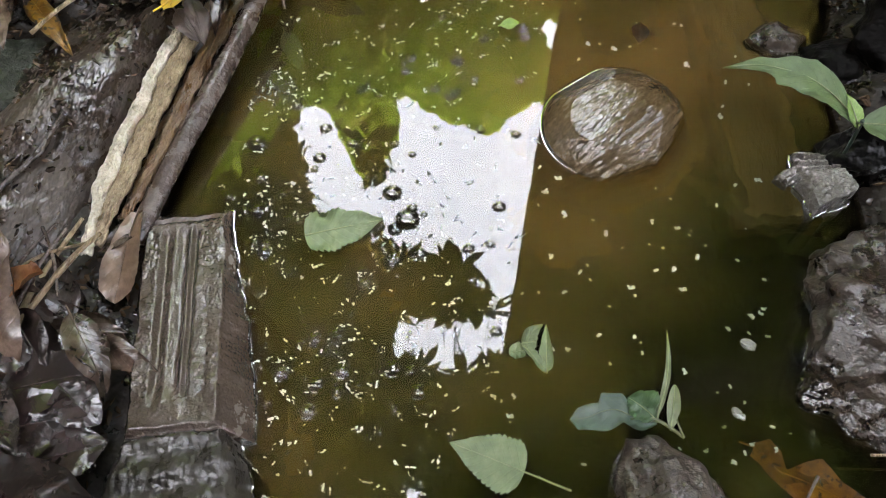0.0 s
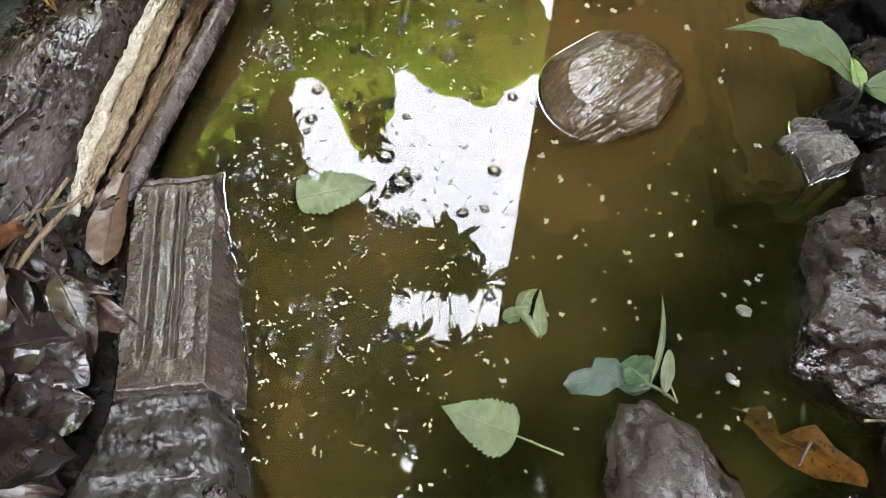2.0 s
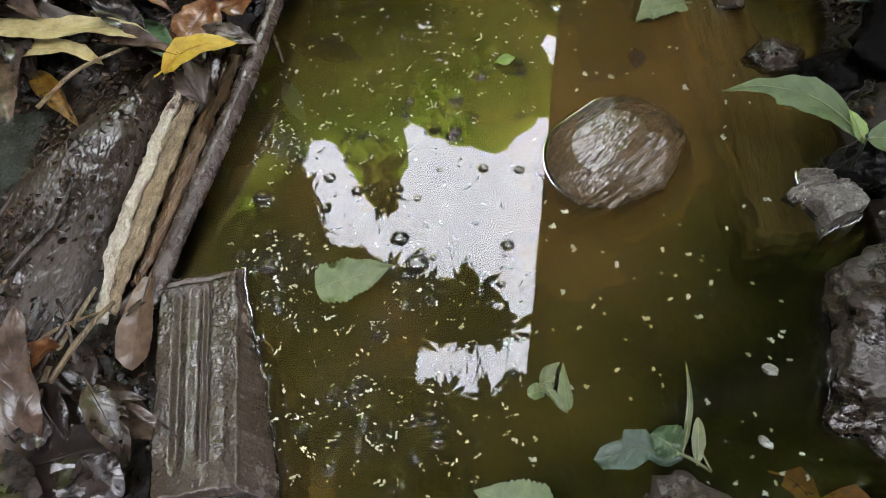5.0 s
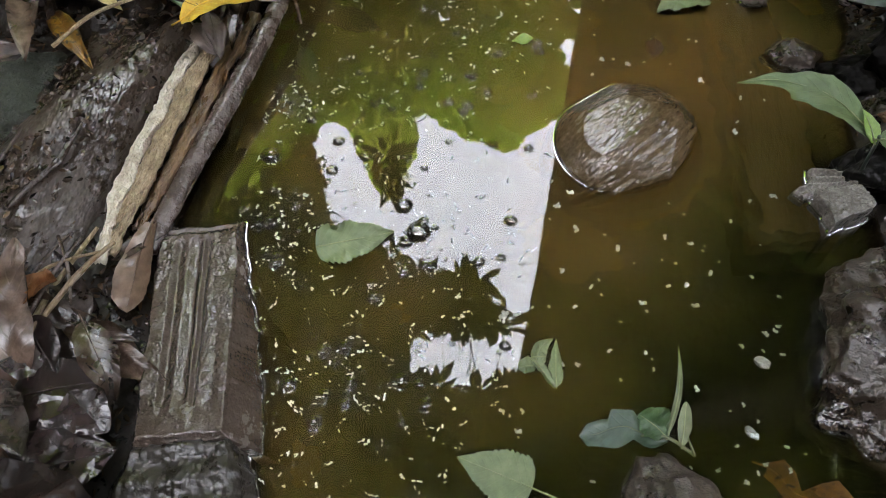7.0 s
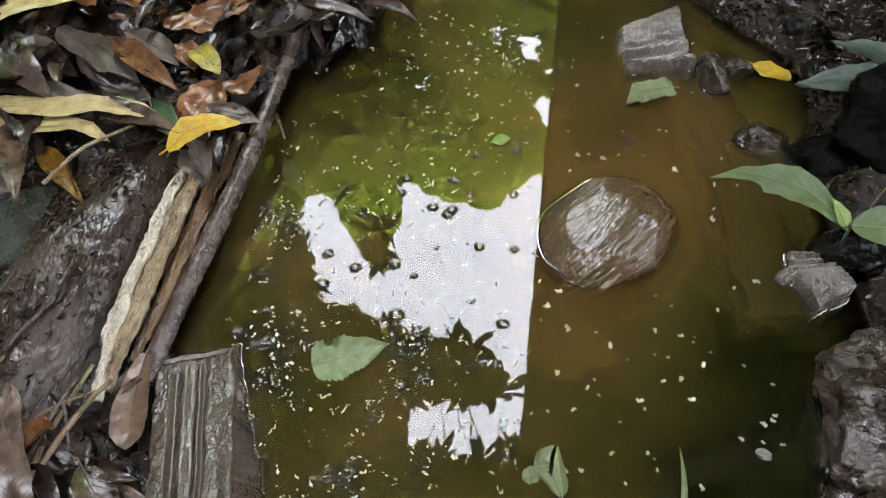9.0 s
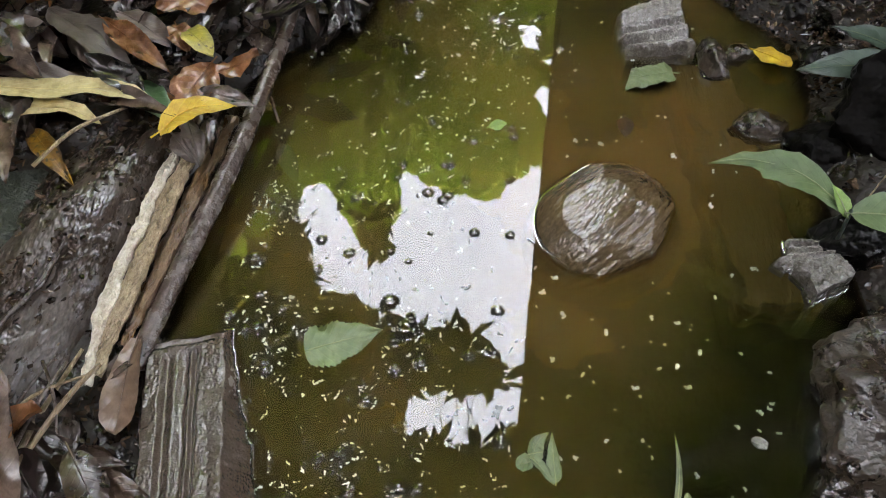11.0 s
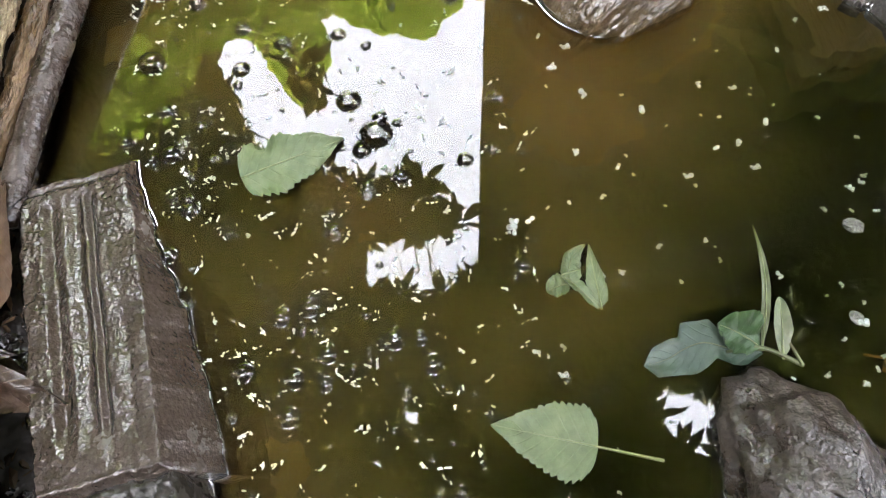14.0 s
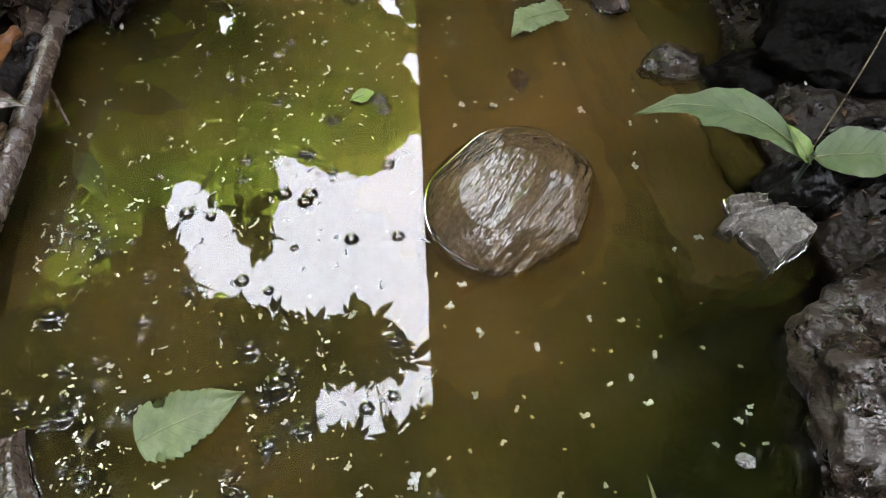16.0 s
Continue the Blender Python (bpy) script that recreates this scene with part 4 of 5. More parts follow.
leaf("fallen_leaf", (0.567, 1.096, 0.014), (0.613, 1.059, 0.016), 0.034, LEAF_YELLOW, "small bright yellow leaf on the wet stones", fold=0.1, curl=0.15, wave=0.2, seed=38, blunt=1.0, group="fallen leaves")
leaf("fallen_leaf", (-0.205, 0.985, 0.088), (-0.236, 0.885, 0.082), 0.062, LEAF_RUST, "shiny rust-brown leaf under the yellow one", fold=0.15, curl=0.1, wave=0.5, seed=39, group="fallen leaves", blunt=0.6)
leaf("fallen_leaf", (-0.206, 0.585, 0.036), (-0.198, 0.476, 0.034), 0.044, LEAF_TAN, "tan curled leaf caught beside the slab", fold=0.3, curl=0.2, wave=0.15, seed=40, group="fallen leaves", edges=(((0, 0.06), (0.3, 0.13), (0.7, 0.20), (0.88, 0.16), (0.97, 0.07), (1, 0)), ((0, -0.06), (0.3, -0.14), (0.7, -0.18), (0.88, -0.16), (0.97, -0.08), (1, 0))))
leaf("fallen_leaf", (0.64, 0.45, 0.02), (0.585, 0.435, 0.03), 0.022, LEAF_GREEN, "small green leaf under the large rock", fold=0.2, curl=0.2, seed=41)

leaf("fallen_leaf", (-0.455, 1.063, 0.125), (-0.287, 0.933, 0.117), 0.060, LEAF_PURPLE, "long purple-brown wet leaf on the litter", fold=0.25, curl=0.2, wave=0.35, seed=300, blunt=0.3, group="fallen leaves", roll=-12)
leaf("fallen_leaf", (-0.362, 1.032, 0.128), (-0.240, 0.933, 0.120), 0.040, LEAF_RUST, "rust-brown pointed leaf on the litter", fold=0.25, curl=0.2, wave=0.35, seed=301, blunt=0.3, group="fallen leaves", roll=8)
leaf("fallen_leaf", (-0.507, 1.029, 0.122), (-0.404, 0.975, 0.114), 0.055, LEAF_PURPLE, "dark purple-brown folded leaf on the litter", fold=0.25, curl=0.2, wave=0.35, seed=302, blunt=0.3, group="fallen leaves", roll=15)
leaf("fallen_leaf", (-0.347, 1.058, 0.118), (-0.261, 0.999, 0.110), 0.050, LEAF_PURPLE, "dark broad wet leaf on the litter", fold=0.25, curl=0.2, wave=0.35, seed=303, blunt=0.3, group="fallen leaves", roll=-6)
leaf("fallen_leaf", (-0.498, 0.937, 0.121), (-0.350, 0.924, 0.113), 0.036, LEAF_PURPLE, "brown leaf with a pale rim on the litter", fold=0.25, curl=0.2, wave=0.35, seed=304, blunt=0.3, group="fallen leaves", roll=4)
leaf("fallen_leaf", (-0.211, 0.931, 0.085), (-0.130, 0.915, 0.077), 0.032, LEAF_BROWN, "grey-brown leaf under the branch on the litter", fold=0.25, curl=0.2, wave=0.35, seed=305, blunt=0.3, group="fallen leaves", roll=10)
leaf("fallen_leaf", (-0.212, 0.878, 0.082), (-0.178, 0.809, 0.074), 0.030, LEAF_PURPLE, "narrow brown leaf on the litter", fold=0.25, curl=0.2, wave=0.35, seed=306, blunt=0.3, group="fallen leaves", roll=-20)
leaf("fallen_leaf", (-0.226, 0.854, 0.080), (-0.188, 0.814, 0.072), 0.028, LEAF_PURPLE, "silvery wet leaf on the litter", fold=0.25, curl=0.2, wave=0.35, seed=307, blunt=0.3, group="fallen leaves", roll=12)
leaf("fallen_leaf", (-0.526, 1.038, 0.125), (-0.480, 0.980, 0.117), 0.050, LEAF_PURPLE, "dark leaf with a hole on the litter", fold=0.25, curl=0.2, wave=0.35, seed=308, blunt=0.3, group="fallen leaves", roll=5)
leaf("fallen_leaf", (-0.266, 1.042, 0.110), (-0.238, 0.991, 0.102), 0.040, LEAF_RUST, "reddish wet leaf on the litter", fold=0.25, curl=0.2, wave=0.35, seed=309, blunt=0.3, group="fallen leaves", roll=-8)
leaf("fallen_leaf", (-0.408, 1.024, 0.115), (-0.323, 0.939, 0.107), 0.050, LEAF_PURPLE, "dark wet leaf on the litter", fold=0.25, curl=0.2, wave=0.35, seed=310, blunt=0.3, group="fallen leaves", roll=6)

thing("twig", mesh_of("twig", tube([(-0.374, 0.780, 0.10), (-0.335, 0.835, 0.108), (-0.276, 0.890, 0.100)], [0.0026, 0.0024, 0.0018], 8), CREAM), "thin pale dry twig on the bank", "twig", "twigs")
thing("twig", mesh_of("twig", tube([(-0.275, 0.385, 0.055), (-0.266, 0.47, 0.060), (-0.245, 0.556, 0.062)], [0.0035, 0.0032, 0.002], 8), CREAM), "tan straw-like stalk lying against the log", "twig", "twigs")
thing("twig", mesh_of("twig", tube([(-0.30, 0.40, 0.056), (-0.288, 0.49, 0.066), (-0.268, 0.545, 0.066)], [0.0022, 0.002, 0.0015], 8), TWIG), "thin brown twig lying against the log", "twig", "twigs")
thing("twig", mesh_of("twig", tube([(0.552, 0.394, 0.03), (0.606, 0.399, 0.034)], [0.0014, 0.001], 6), CREAM), "thin pale twig under the large rock", "twig", "twigs")
thing("twig", mesh_of("twig", tube([(0.60, 0.755, 0.06), (0.64, 0.80, 0.16), (0.655, 0.84, 0.20)], [0.0009, 0.0007, 0.0004], 6), CREAM), "thin grey stalk standing behind the plant", "twig", "twigs")
leaf("fallen_leaf", (-0.252, 0.362, 0.068), (-0.173, 0.393, 0.062), 0.070, LEAF_PLUM, "large glossy plum-dark leaf lying flat on the litter", fold=0.12, curl=0.15, wave=0.12, seed=400, blunt=0.3, group="fallen leaves", roll=-8)
leaf("fallen_leaf", (-0.244, 0.327, 0.066), (-0.168, 0.353, 0.060), 0.070, LEAF_PLUM, "large dark wet leaf lying flat on the litter", fold=0.12, curl=0.15, wave=0.12, seed=401, blunt=0.3, group="fallen leaves", roll=6)
leaf("fallen_leaf", (-0.269, 0.440, 0.072), (-0.219, 0.390, 0.066), 0.050, LEAF_PLUM, "dark wet leaf with a bluish shine on the litter", fold=0.12, curl=0.15, wave=0.12, seed=402, blunt=0.3, group="fallen leaves", roll=14)
leaf("fallen_leaf", (-0.195, 0.305, 0.064), (-0.140, 0.331, 0.058), 0.060, LEAF_PLUM, "dark wet leaf beside the slab on the litter", fold=0.12, curl=0.15, wave=0.12, seed=403, blunt=0.3, group="fallen leaves", roll=-6)
leaf("fallen_leaf", (-0.218, 0.449, 0.062), (-0.157, 0.377, 0.056), 0.040, LEAF_BROWN, "brown wet leaf tucked by the slab on the litter", fold=0.12, curl=0.15, wave=0.12, seed=404, blunt=0.3, group="fallen leaves", roll=-25)
leaf("fallen_leaf", (-0.273, 0.393, 0.074), (-0.238, 0.421, 0.068), 0.060, LEAF_PLUM, "folded dark leaf on the litter", fold=0.12, curl=0.15, wave=0.12, seed=405, blunt=0.3, group="fallen leaves", roll=10)
leaf("fallen_leaf", (-0.197, 0.374, 0.070), (-0.150, 0.344, 0.064), 0.050, LEAF_PLUM, "dark plum leaf on the litter", fold=0.12, curl=0.15, wave=0.12, seed=406, blunt=0.3, group="fallen leaves", roll=5)
thing("twig", mesh_of("twig", tube([(-0.266, 0.410, 0.068), (-0.231, 0.492, 0.078), (-0.211, 0.534, 0.074)], [0.0036, 0.0032, 0.0022], 8, 0.2), TAN), "tan-brown dry stalk lying against the log", "twig", "twigs")
thing("twig", mesh_of("twig", tube([(-0.271, 0.448, 0.068), (-0.257, 0.491, 0.078), (-0.248, 0.536, 0.074)], [0.0028, 0.0025, 0.0017], 8, 0.2), TWIG), "brown twig lying against the log", "twig", "twigs")
thing("twig", mesh_of("twig", tube([(-0.299, 0.463, 0.068), (-0.265, 0.496, 0.078), (-0.223, 0.521, 0.074)], [0.0022, 0.0020, 0.0013], 8, 0.2), TAN), "thin brown stalk on the litter", "twig", "twigs")
thing("twig", mesh_of("twig", tube([(-0.279, 0.538, 0.068), (-0.245, 0.497, 0.078), (-0.228, 0.459, 0.074)], [0.0020, 0.0018, 0.0012], 8, 0.2), TWIG), "thin dark twig on the litter", "twig", "twigs")
thing("dry_sheath", mesh_of("dry_sheath", strip([(-0.19, 1.23, 0.075), (-0.175, 1.13, 0.06), (-0.155, 1.045, 0.04)], [0.045, 0.034, 0.012], 0.014, seed=3.0), TWIG), "brown fibrous dry sheath on the bank", "sheath")
thing("dry_sheath", mesh_of("dry_sheath", strip([(-0.165, 1.24, 0.085), (-0.162, 1.15, 0.072), (-0.16, 1.07, 0.055)], [0.010, 0.008, 0.004], 0.006, seed=8.0), CREAM), "pale strip of dry fibre on the bank", "sheath")
leaf("fallen_leaf", (-0.06, 1.23, 0.045), (-0.108, 1.09, 0.004), 0.075, LEAF_BLACK, "black crumpled leaf at the water's edge", fold=0.2, curl=0.3, wave=0.6, seed=71, blunt=0.3, group="fallen leaves")
leaf("fallen_leaf", (-0.03, 1.26, 0.03), (-0.04, 1.15, 0.003), 0.06, LEAF_BLACK, "dark crumpled wet leaf at the water's edge", fold=0.3, curl=0.3, wave=0.6, seed=72, blunt=0.3, group="fallen leaves")
leaf("fallen_leaf", (-0.19, 0.95, 0.06), (-0.183, 0.845, 0.055), 0.03, LEAF_BROWN, "grey-brown narrow leaf beside the branch", fold=0.4, curl=0.2, wave=0.2, seed=73, group="fallen leaves")
leaf("fallen_leaf", (-0.215, 0.93, 0.075), (-0.205, 0.82, 0.062), 0.03, LEAF_BROWN, "silvery brown leaf with pale veins", fold=0.3, curl=0.2, wave=0.2, seed=74, group="fallen leaves")
leaf("fallen_leaf", (-0.285, 0.425, 0.060), (-0.195, 0.395, 0.052), 0.06, LEAF_BLACK, "shiny black wet leaf mirroring the sky", fold=0.15, curl=0.3, wave=0.3, seed=75, group="fallen leaves")
leaf("fallen_leaf", (-0.29, 0.375, 0.060), (-0.165, 0.36, 0.05), 0.06, LEAF_BLACK, "shiny dark wet leaf beside the slab", fold=0.25, curl=0.2, wave=0.3, seed=76, group="fallen leaves")
leaf("fallen_leaf", (-0.25, 0.335, 0.056), (-0.155, 0.325, 0.045), 0.055, LEAF_BROWN, "grey wet leaf beside the slab", fold=0.25, curl=0.2, wave=0.4, seed=77, group="fallen leaves")

leaf("fallen_leaf", (-0.61, 0.995, 0.150), (-0.410, 1.130, 0.152), 0.085, LEAF_PALE, "broad golden-tan dry leaf on the litter", fold=0.12, curl=0.10, wave=0.25, seed=501, blunt=0.2, group="fallen leaves", roll=-8)
leaf("fallen_leaf", (-0.535, 1.035, 0.160), (-0.565, 1.16, 0.162), 0.035, LEAF_YELLOW, "narrow dull yellow leaf across a broad tan one", fold=0.2, curl=0.12, wave=0.25, seed=502, group="fallen leaves")
leaf("fallen_leaf", (-0.290, 0.935, 0.094), (-0.228, 0.868, 0.086), 0.045, LEAF_MID, "dark green leaf half under a yellow one", fold=0.2, curl=0.12, wave=0.25, seed=503, group="fallen leaves")

# dead leaf litter on the banks
LITTER = [mesh_of("dead_leaf", leaf_bm(lg, wd, fold, curl, wv, 0, sd, 14, 3, bl), mt)
          for lg, wd, fold, curl, wv, sd, bl, mt in (
              (0.13, 0.045, 0.3, 0.3, 0.5, 51, 0.2, LEAF_BROWN), (0.11, 0.05, 0.2, 0.5, 0.6, 52, 0.4, LEAF_BLACK), (0.15, 0.04, 0.5, 0.25, 0.4, 53, 0.1, LEAF_BROWN),
              (0.09, 0.045, 0.2, -0.3, 0.6, 54, 0.5, LEAF_RUST), (0.12, 0.05, 0.35, -0.25, 0.5, 55, 0.2, LEAF_BLACK), (0.10, 0.03, 0.6, 0.4, 0.4, 56, 0.0, LEAF_BROWN))]


def scatter(count, box, seed, lift=0.02, tilt=22, which=None, small=0.8, big=1.45):
    rnd = random.Random(seed)
    done = 0
    while done < count:
        x, y = rnd.uniform(box[0], box[1]), rnd.uniform(box[2], box[3])
        z = ground_z(x, y)
        if z < 0.012:
            continue
        if (abs(x + 0.33) < 0.085 and 0.5 < y < 0.86) or (y < 0.68 and x > -0.30 + max(0, 0.588 - y) * 0.2) or (0.5 < y < 0.93 and x > -0.26):
            continue
        me = rnd.choice(which or LITTER)
        ob = thing("dead_leaf", me, "wet dark brown dead leaf on the muddy bank", "leaf", "dead leaves")
        ob.matrix_basis = pose(x, y, z + 0.006 + lift * rnd.random(), rnd.uniform(-tilt, tilt), rnd.uniform(-tilt, tilt), rnd.uniform(0, 360)) @ Matrix.Scale(rnd.uniform(small, big), 4)
        done += 1


scatter(190, (-0.78, -0.17, 0.86, 1.42), 1, 0.035)
scatter(16, (-0.16, 0.10, 1.10, 1.42), 2, 0.02)
scatter(70, (-0.45, -0.16, 0.18, 0.52), 3, 0.03)
scatter(14, (-0.60, -0.42, 0.40, 0.90), 4, 0.02)
wet_leaves = random.Random(9)
for k in range(34):
    y = wet_leaves.uniform(0.22, 0.53)
    x = wet_leaves.uniform(-0.33, -0.245 + (0.588 - y) * 0.28)
    ob = thing("dead_leaf", wet_leaves.choice(LITTER), "glossy wet dark leaf beside the concrete slab", "leaf", "dead leaves")
    ob.matrix_basis = pose(x, y, ground_z(x, y) + wet_leaves.uniform(0.006, 0.022), wet_leaves.uniform(-18, 18), wet_leaves.uniform(-18, 18), wet_leaves.uniform(0, 360)) @ Matrix.Scale(wet_leaves.uniform(0.45, 0.8), 4)
scatter(14, (0.55, 0.90, 1.0, 1.42), 5, 0.01, small=0.4, big=0.8)


def debris_mesh(count, boxes, seed, small, big):
    """Crumbs and torn scraps of leaf and bark lying on the ground."""
    rnd = random.Random(seed)
    verts, faces = [], []
    for _ in range(count):
        b = rnd.choice(boxes)
        x, y = rnd.uniform(b[0], b[1]), rnd.uniform(b[2], b[3])
        z = ground_z(x, y)
        if z < -0.004:
            continue
        if 0.25 < y < 0.95:
            q = (x - table([(0.28, -0.40), (0.42, -0.39), (0.6, -0.36), (0.78, -0.325), (0.93, -0.27)], y)) / 0.095
            if abs(q) < 1:
                z = max(z, -0.015 + 0.1 * math.sqrt(1 - q * q))
        L, W = rnd.uniform(small, big), rnd.uniform(0.25, 0.7)
        m = pose(x, y, z + 0.0015, rnd.uniform(-30, 30), rnd.uniform(-30, 30), rnd.uniform(0, 360))
        k = len(verts)
        ring = [(L * math.cos(a) * rnd.uniform(0.6, 1), L * W * math.sin(a) * rnd.uniform(0.6, 1), rnd.uniform(-0.1, 0.1) * L) for a in (0, 1.05, 2.1, 3.14, 4.2, 5.2)]
        verts += [m @ Vector(r) for r in ring] + [m @ Vector((0, 0, L * rnd.uniform(0.1, 0.35)))] + [m @ Vector((0, 0, -L * 0.15))]
        for i in range(6):
            faces += [(k + i, k + (i + 1) % 6, k + 6), (k + (i + 1) % 6, k + i, k + 7)]
    me = bpy.data.meshes.new("debris")
    me.from_pydata(verts, [], faces)
    me.materials.append(SCRAPS)
    return me


thing("debris", debris_mesh(5200, ((-0.75, -0.16, 0.20, 1.40), (-0.6, -0.16, 0.25, 0.95), (-0.16, 0.05, 1.08, 1.4)), 61, 0.0022, 0.0095), "wet scraps of leaf, bark and soil on the bank", "debris", kind="stuff")
thing("debris", debris_mesh(5200, ((0.48, 0.95, 0.25, 1.40), (0.46, 0.9, 0.95, 1.4), (0.50, 0.80, 1.0, 1.35)), 62, 0.003, 0.010), "wet grit and leaf scraps between the rocks", "debris", kind="stuff")


# ---- the trees and the wall that the water mirrors, plus unseen light blockers ----
POND = (0.15, 0.60)
# gaps in the leaves over the pond, on the level 6 m above it
MAIN_GAP = [(-2.32, 5.66), (-2.10, 5.88), (-1.85, 5.60), (-1.75, 5.36), (-1.60, 5.08), (-1.46, 4.84), (-1.31, 4.66), (-1.23, 4.82), (-1.10, 5.05), (-1.04, 5.28), (-1.02, 5.52), (-1.08, 5.85),
            (-1.20, 6.08), (-1.30, 6.40), (-1.08, 6.12), (-0.82, 5.90), (-0.65, 5.80), (-0.44, 5.63), (-0.15, 5.59), (0.15, 5.53), (0.26, 5.68), (0.30, 5.84), (0.50, 5.98), (0.63, 6.18), (0.79, 6.05), (1.3, 6.2),
            (1.3, 2.6), (0.50, 2.62), (0.10, 2.38), (-0.18, 2.28), (-0.41, 2.38), (-0.90, 2.50), (-0.72, 3.00), (-0.18, 3.04), (0.07, 3.12), (0.24, 3.10), (0.28, 3.26), (0.24, 3.44),
            (0.0, 3.46), (-0.40, 3.46), (-0.75, 3.52), (-1.15, 3.78), (-1.55, 4.22), (-1.98, 4.20), (-2.22, 4.65), (-2.36, 5.20)]
SIDE_GAPS = [
    [(0.85, 6.9), (0.6, 7.5), (0.65, 7.7), (0.9, 7.6), (1.2, 7.4), (1.2, 6.9)],
    [(-1.5, -2.4), (2.2, -2.4), (2.2, -1.0), (-1.5, -1.0)],
    [(2.06, 1.37), (2.29, 1.41), (2.26, 1.27), (2.63, 1.19), (2.60, 0.83), (2.52, 0.67), (2.28, 0.52), (2.07, 0.90), (1.89, 1.05)],
]
SMALL_GAPS = [(-1.75, 8.6, 0.19, 0.24), (-0.97, 7.85, 0.08, 0.30), (-2.14, 2.20, 0.17, 0.17), (-2.0, 1.80, 0.13, 0.18), (-1.75, 3.03, 0.13, 0.17), (0.02, 1.50, 0.13, 0.12), (-0.34, 1.18, 0.14, 0.17), (-0.55, 1.58, 0.08, 0.15), (1.38, 1.2, 0.15, 0.09)]
fronds = random.Random(41)
FROND_GAPS = [(fronds.uniform(0.0, 1.1), fronds.uniform(7.9, 9.3), fronds.uniform(0.05, 0.11), fronds.uniform(0.05, 0.12)) for _ in range(50)]


def inside(poly, u, v):
    hit = False
    for (a, b), (c, d) in zip(poly, poly[1:] + poly[:1]):
        if (b > v) != (d > v) and u < (c - a) * (v - b) / (d - b) + a:
            hit = not hit
    return hit


def open_sky(p, fray=0.0, rnd=random):
    k = 6.0 / max(0.5, p.z)
    u = POND[0] + (p.x - POND[0]) * k + rnd.gauss(0, fray)
    v = POND[1] + (p.y - POND[1]) * k + rnd.gauss(0, fray)
    if not (-2.5 < u < 2.7 and -2.5 < v < 9.5):
        return False
    if any(((u - a) / ru) ** 2 + ((v - b) / rv) ** 2 < 1 for a, b, ru, rv in (FROND_GAPS if v > 7.8 and u > -0.1 else SMALL_GAPS)):
        return True
    return inside(MAIN_GAP, u, v) or any(inside(o, u, v) for o in SIDE_GAPS)


def crown_mesh(name, clumps, per, size, material, seed, fray, level=0.0):
    """Leaves in clumps (centre, radius); none where the canopy is open above the pond."""
    rnd = random.Random(seed)
    verts, faces = [], []
    for c, r in clumps:
        c = Vector(c)
        L0 = size * (0.6 + 0.4 * r)
        for _ in range(per):
            d = Vector((rnd.gauss(0, 1), rnd.gauss(0, 1), rnd.gauss(0, 1))).normalized()
            p = c + d * r * rnd.uniform(0.2, 1.0)
            ax = Vector((rnd.gauss(0, 1), rnd.gauss(0, 1), rnd.gauss(-0.3, 0.6))).normalized()
            view = (p - Vector((*POND, 0))).normalized()
            ax = (ax - view * ax.dot(view) * level).normalized()
            L = L0 * rnd.uniform(0.7, 1.3)
            if open_sky(p, fray, rnd) or open_sky(p + ax * L * (1.0 if fray < 0.06 else 0.8)):
                continue
            sd = ax.cross(view * 14 * level + Vector((rnd.gauss(0, 1), rnd.gauss(0, 1), rnd.gauss(0, 1)))).normalized()
            up = ax.cross(sd)
            W = L * (rnd.uniform(0.15, 0.22) + 0.12 * level)
            k = len(verts)
            verts += [p, p + ax * L * 0.4 + sd * W, p + ax * L * 0.75 + sd * W * 0.6, p + ax * L - up * L * 0.12, p + ax * L * 0.75 - sd * W * 0.6, p + ax * L * 0.4 - sd * W]
            faces += [(k, k + 1, k + 2, k + 3), (k, k + 3, k + 4, k + 5)]
    me = bpy.data.meshes.new(name)
    me.from_pydata(verts, [], faces)
    me.materials.append(material)
    return me


def rosettes_mesh(name, spots, material, seed):
    """Whorls of narrow leaves at the ends of hanging twigs: spots are (x, y, z)."""
    rnd = random.Random(seed)
    verts, faces = [], []
    for spot in spots:
        c = Vector(spot)
        size, n = rnd.uniform(0.15, 0.24), rnd.choice((5, 6, 7))
        lean = Vector((rnd.gauss(0, 0.3), rnd.gauss(0, 0.3), 1)).normalized()
        e1 = lean.orthogonal().normalized()
        e2 = lean.cross(e1)
        for i in range(n):
            a = 2 * math.pi * (i + rnd.uniform(-0.3, 0.3)) / n
            ax = (e1 * math.cos(a) + e2 * math.sin(a) - lean * rnd.uniform(0.0, 0.5)).normalized()
            sd = ax.cross(lean).normalized()
            L = size * rnd.uniform(0.7, 1.15)
            W = L * rnd.uniform(0.14, 0.19)
            up = sd.cross(ax)
            k = len(verts)
            p = c + ax * 0.01
            verts += [p, p + ax * L * 0.25 + sd * W * 0.8, p + ax * L * 0.55 + sd * W, p + ax * L * 0.82 + sd * W * 0.5, p + ax * L - up * L * 0.1,
                      p + ax * L * 0.82 - sd * W * 0.5, p + ax * L * 0.55 - sd * W, p + ax * L * 0.25 - sd * W * 0.8]
            faces += [tuple(range(k, k + 8))]
        k = len(verts)
        t = c + Vector((rnd.gauss(0, 0.1), -0.25, 0.3))
        verts += [c - e1 * 0.004, c + e1 * 0.004, t + e1 * 0.006, t - e1 * 0.006]
        faces += [(k, k + 1, k + 2, k + 3)]
    me = bpy.data.meshes.new(name)
    me.from_pydata(verts, [], faces)
    me.materials.append(material)
    return me


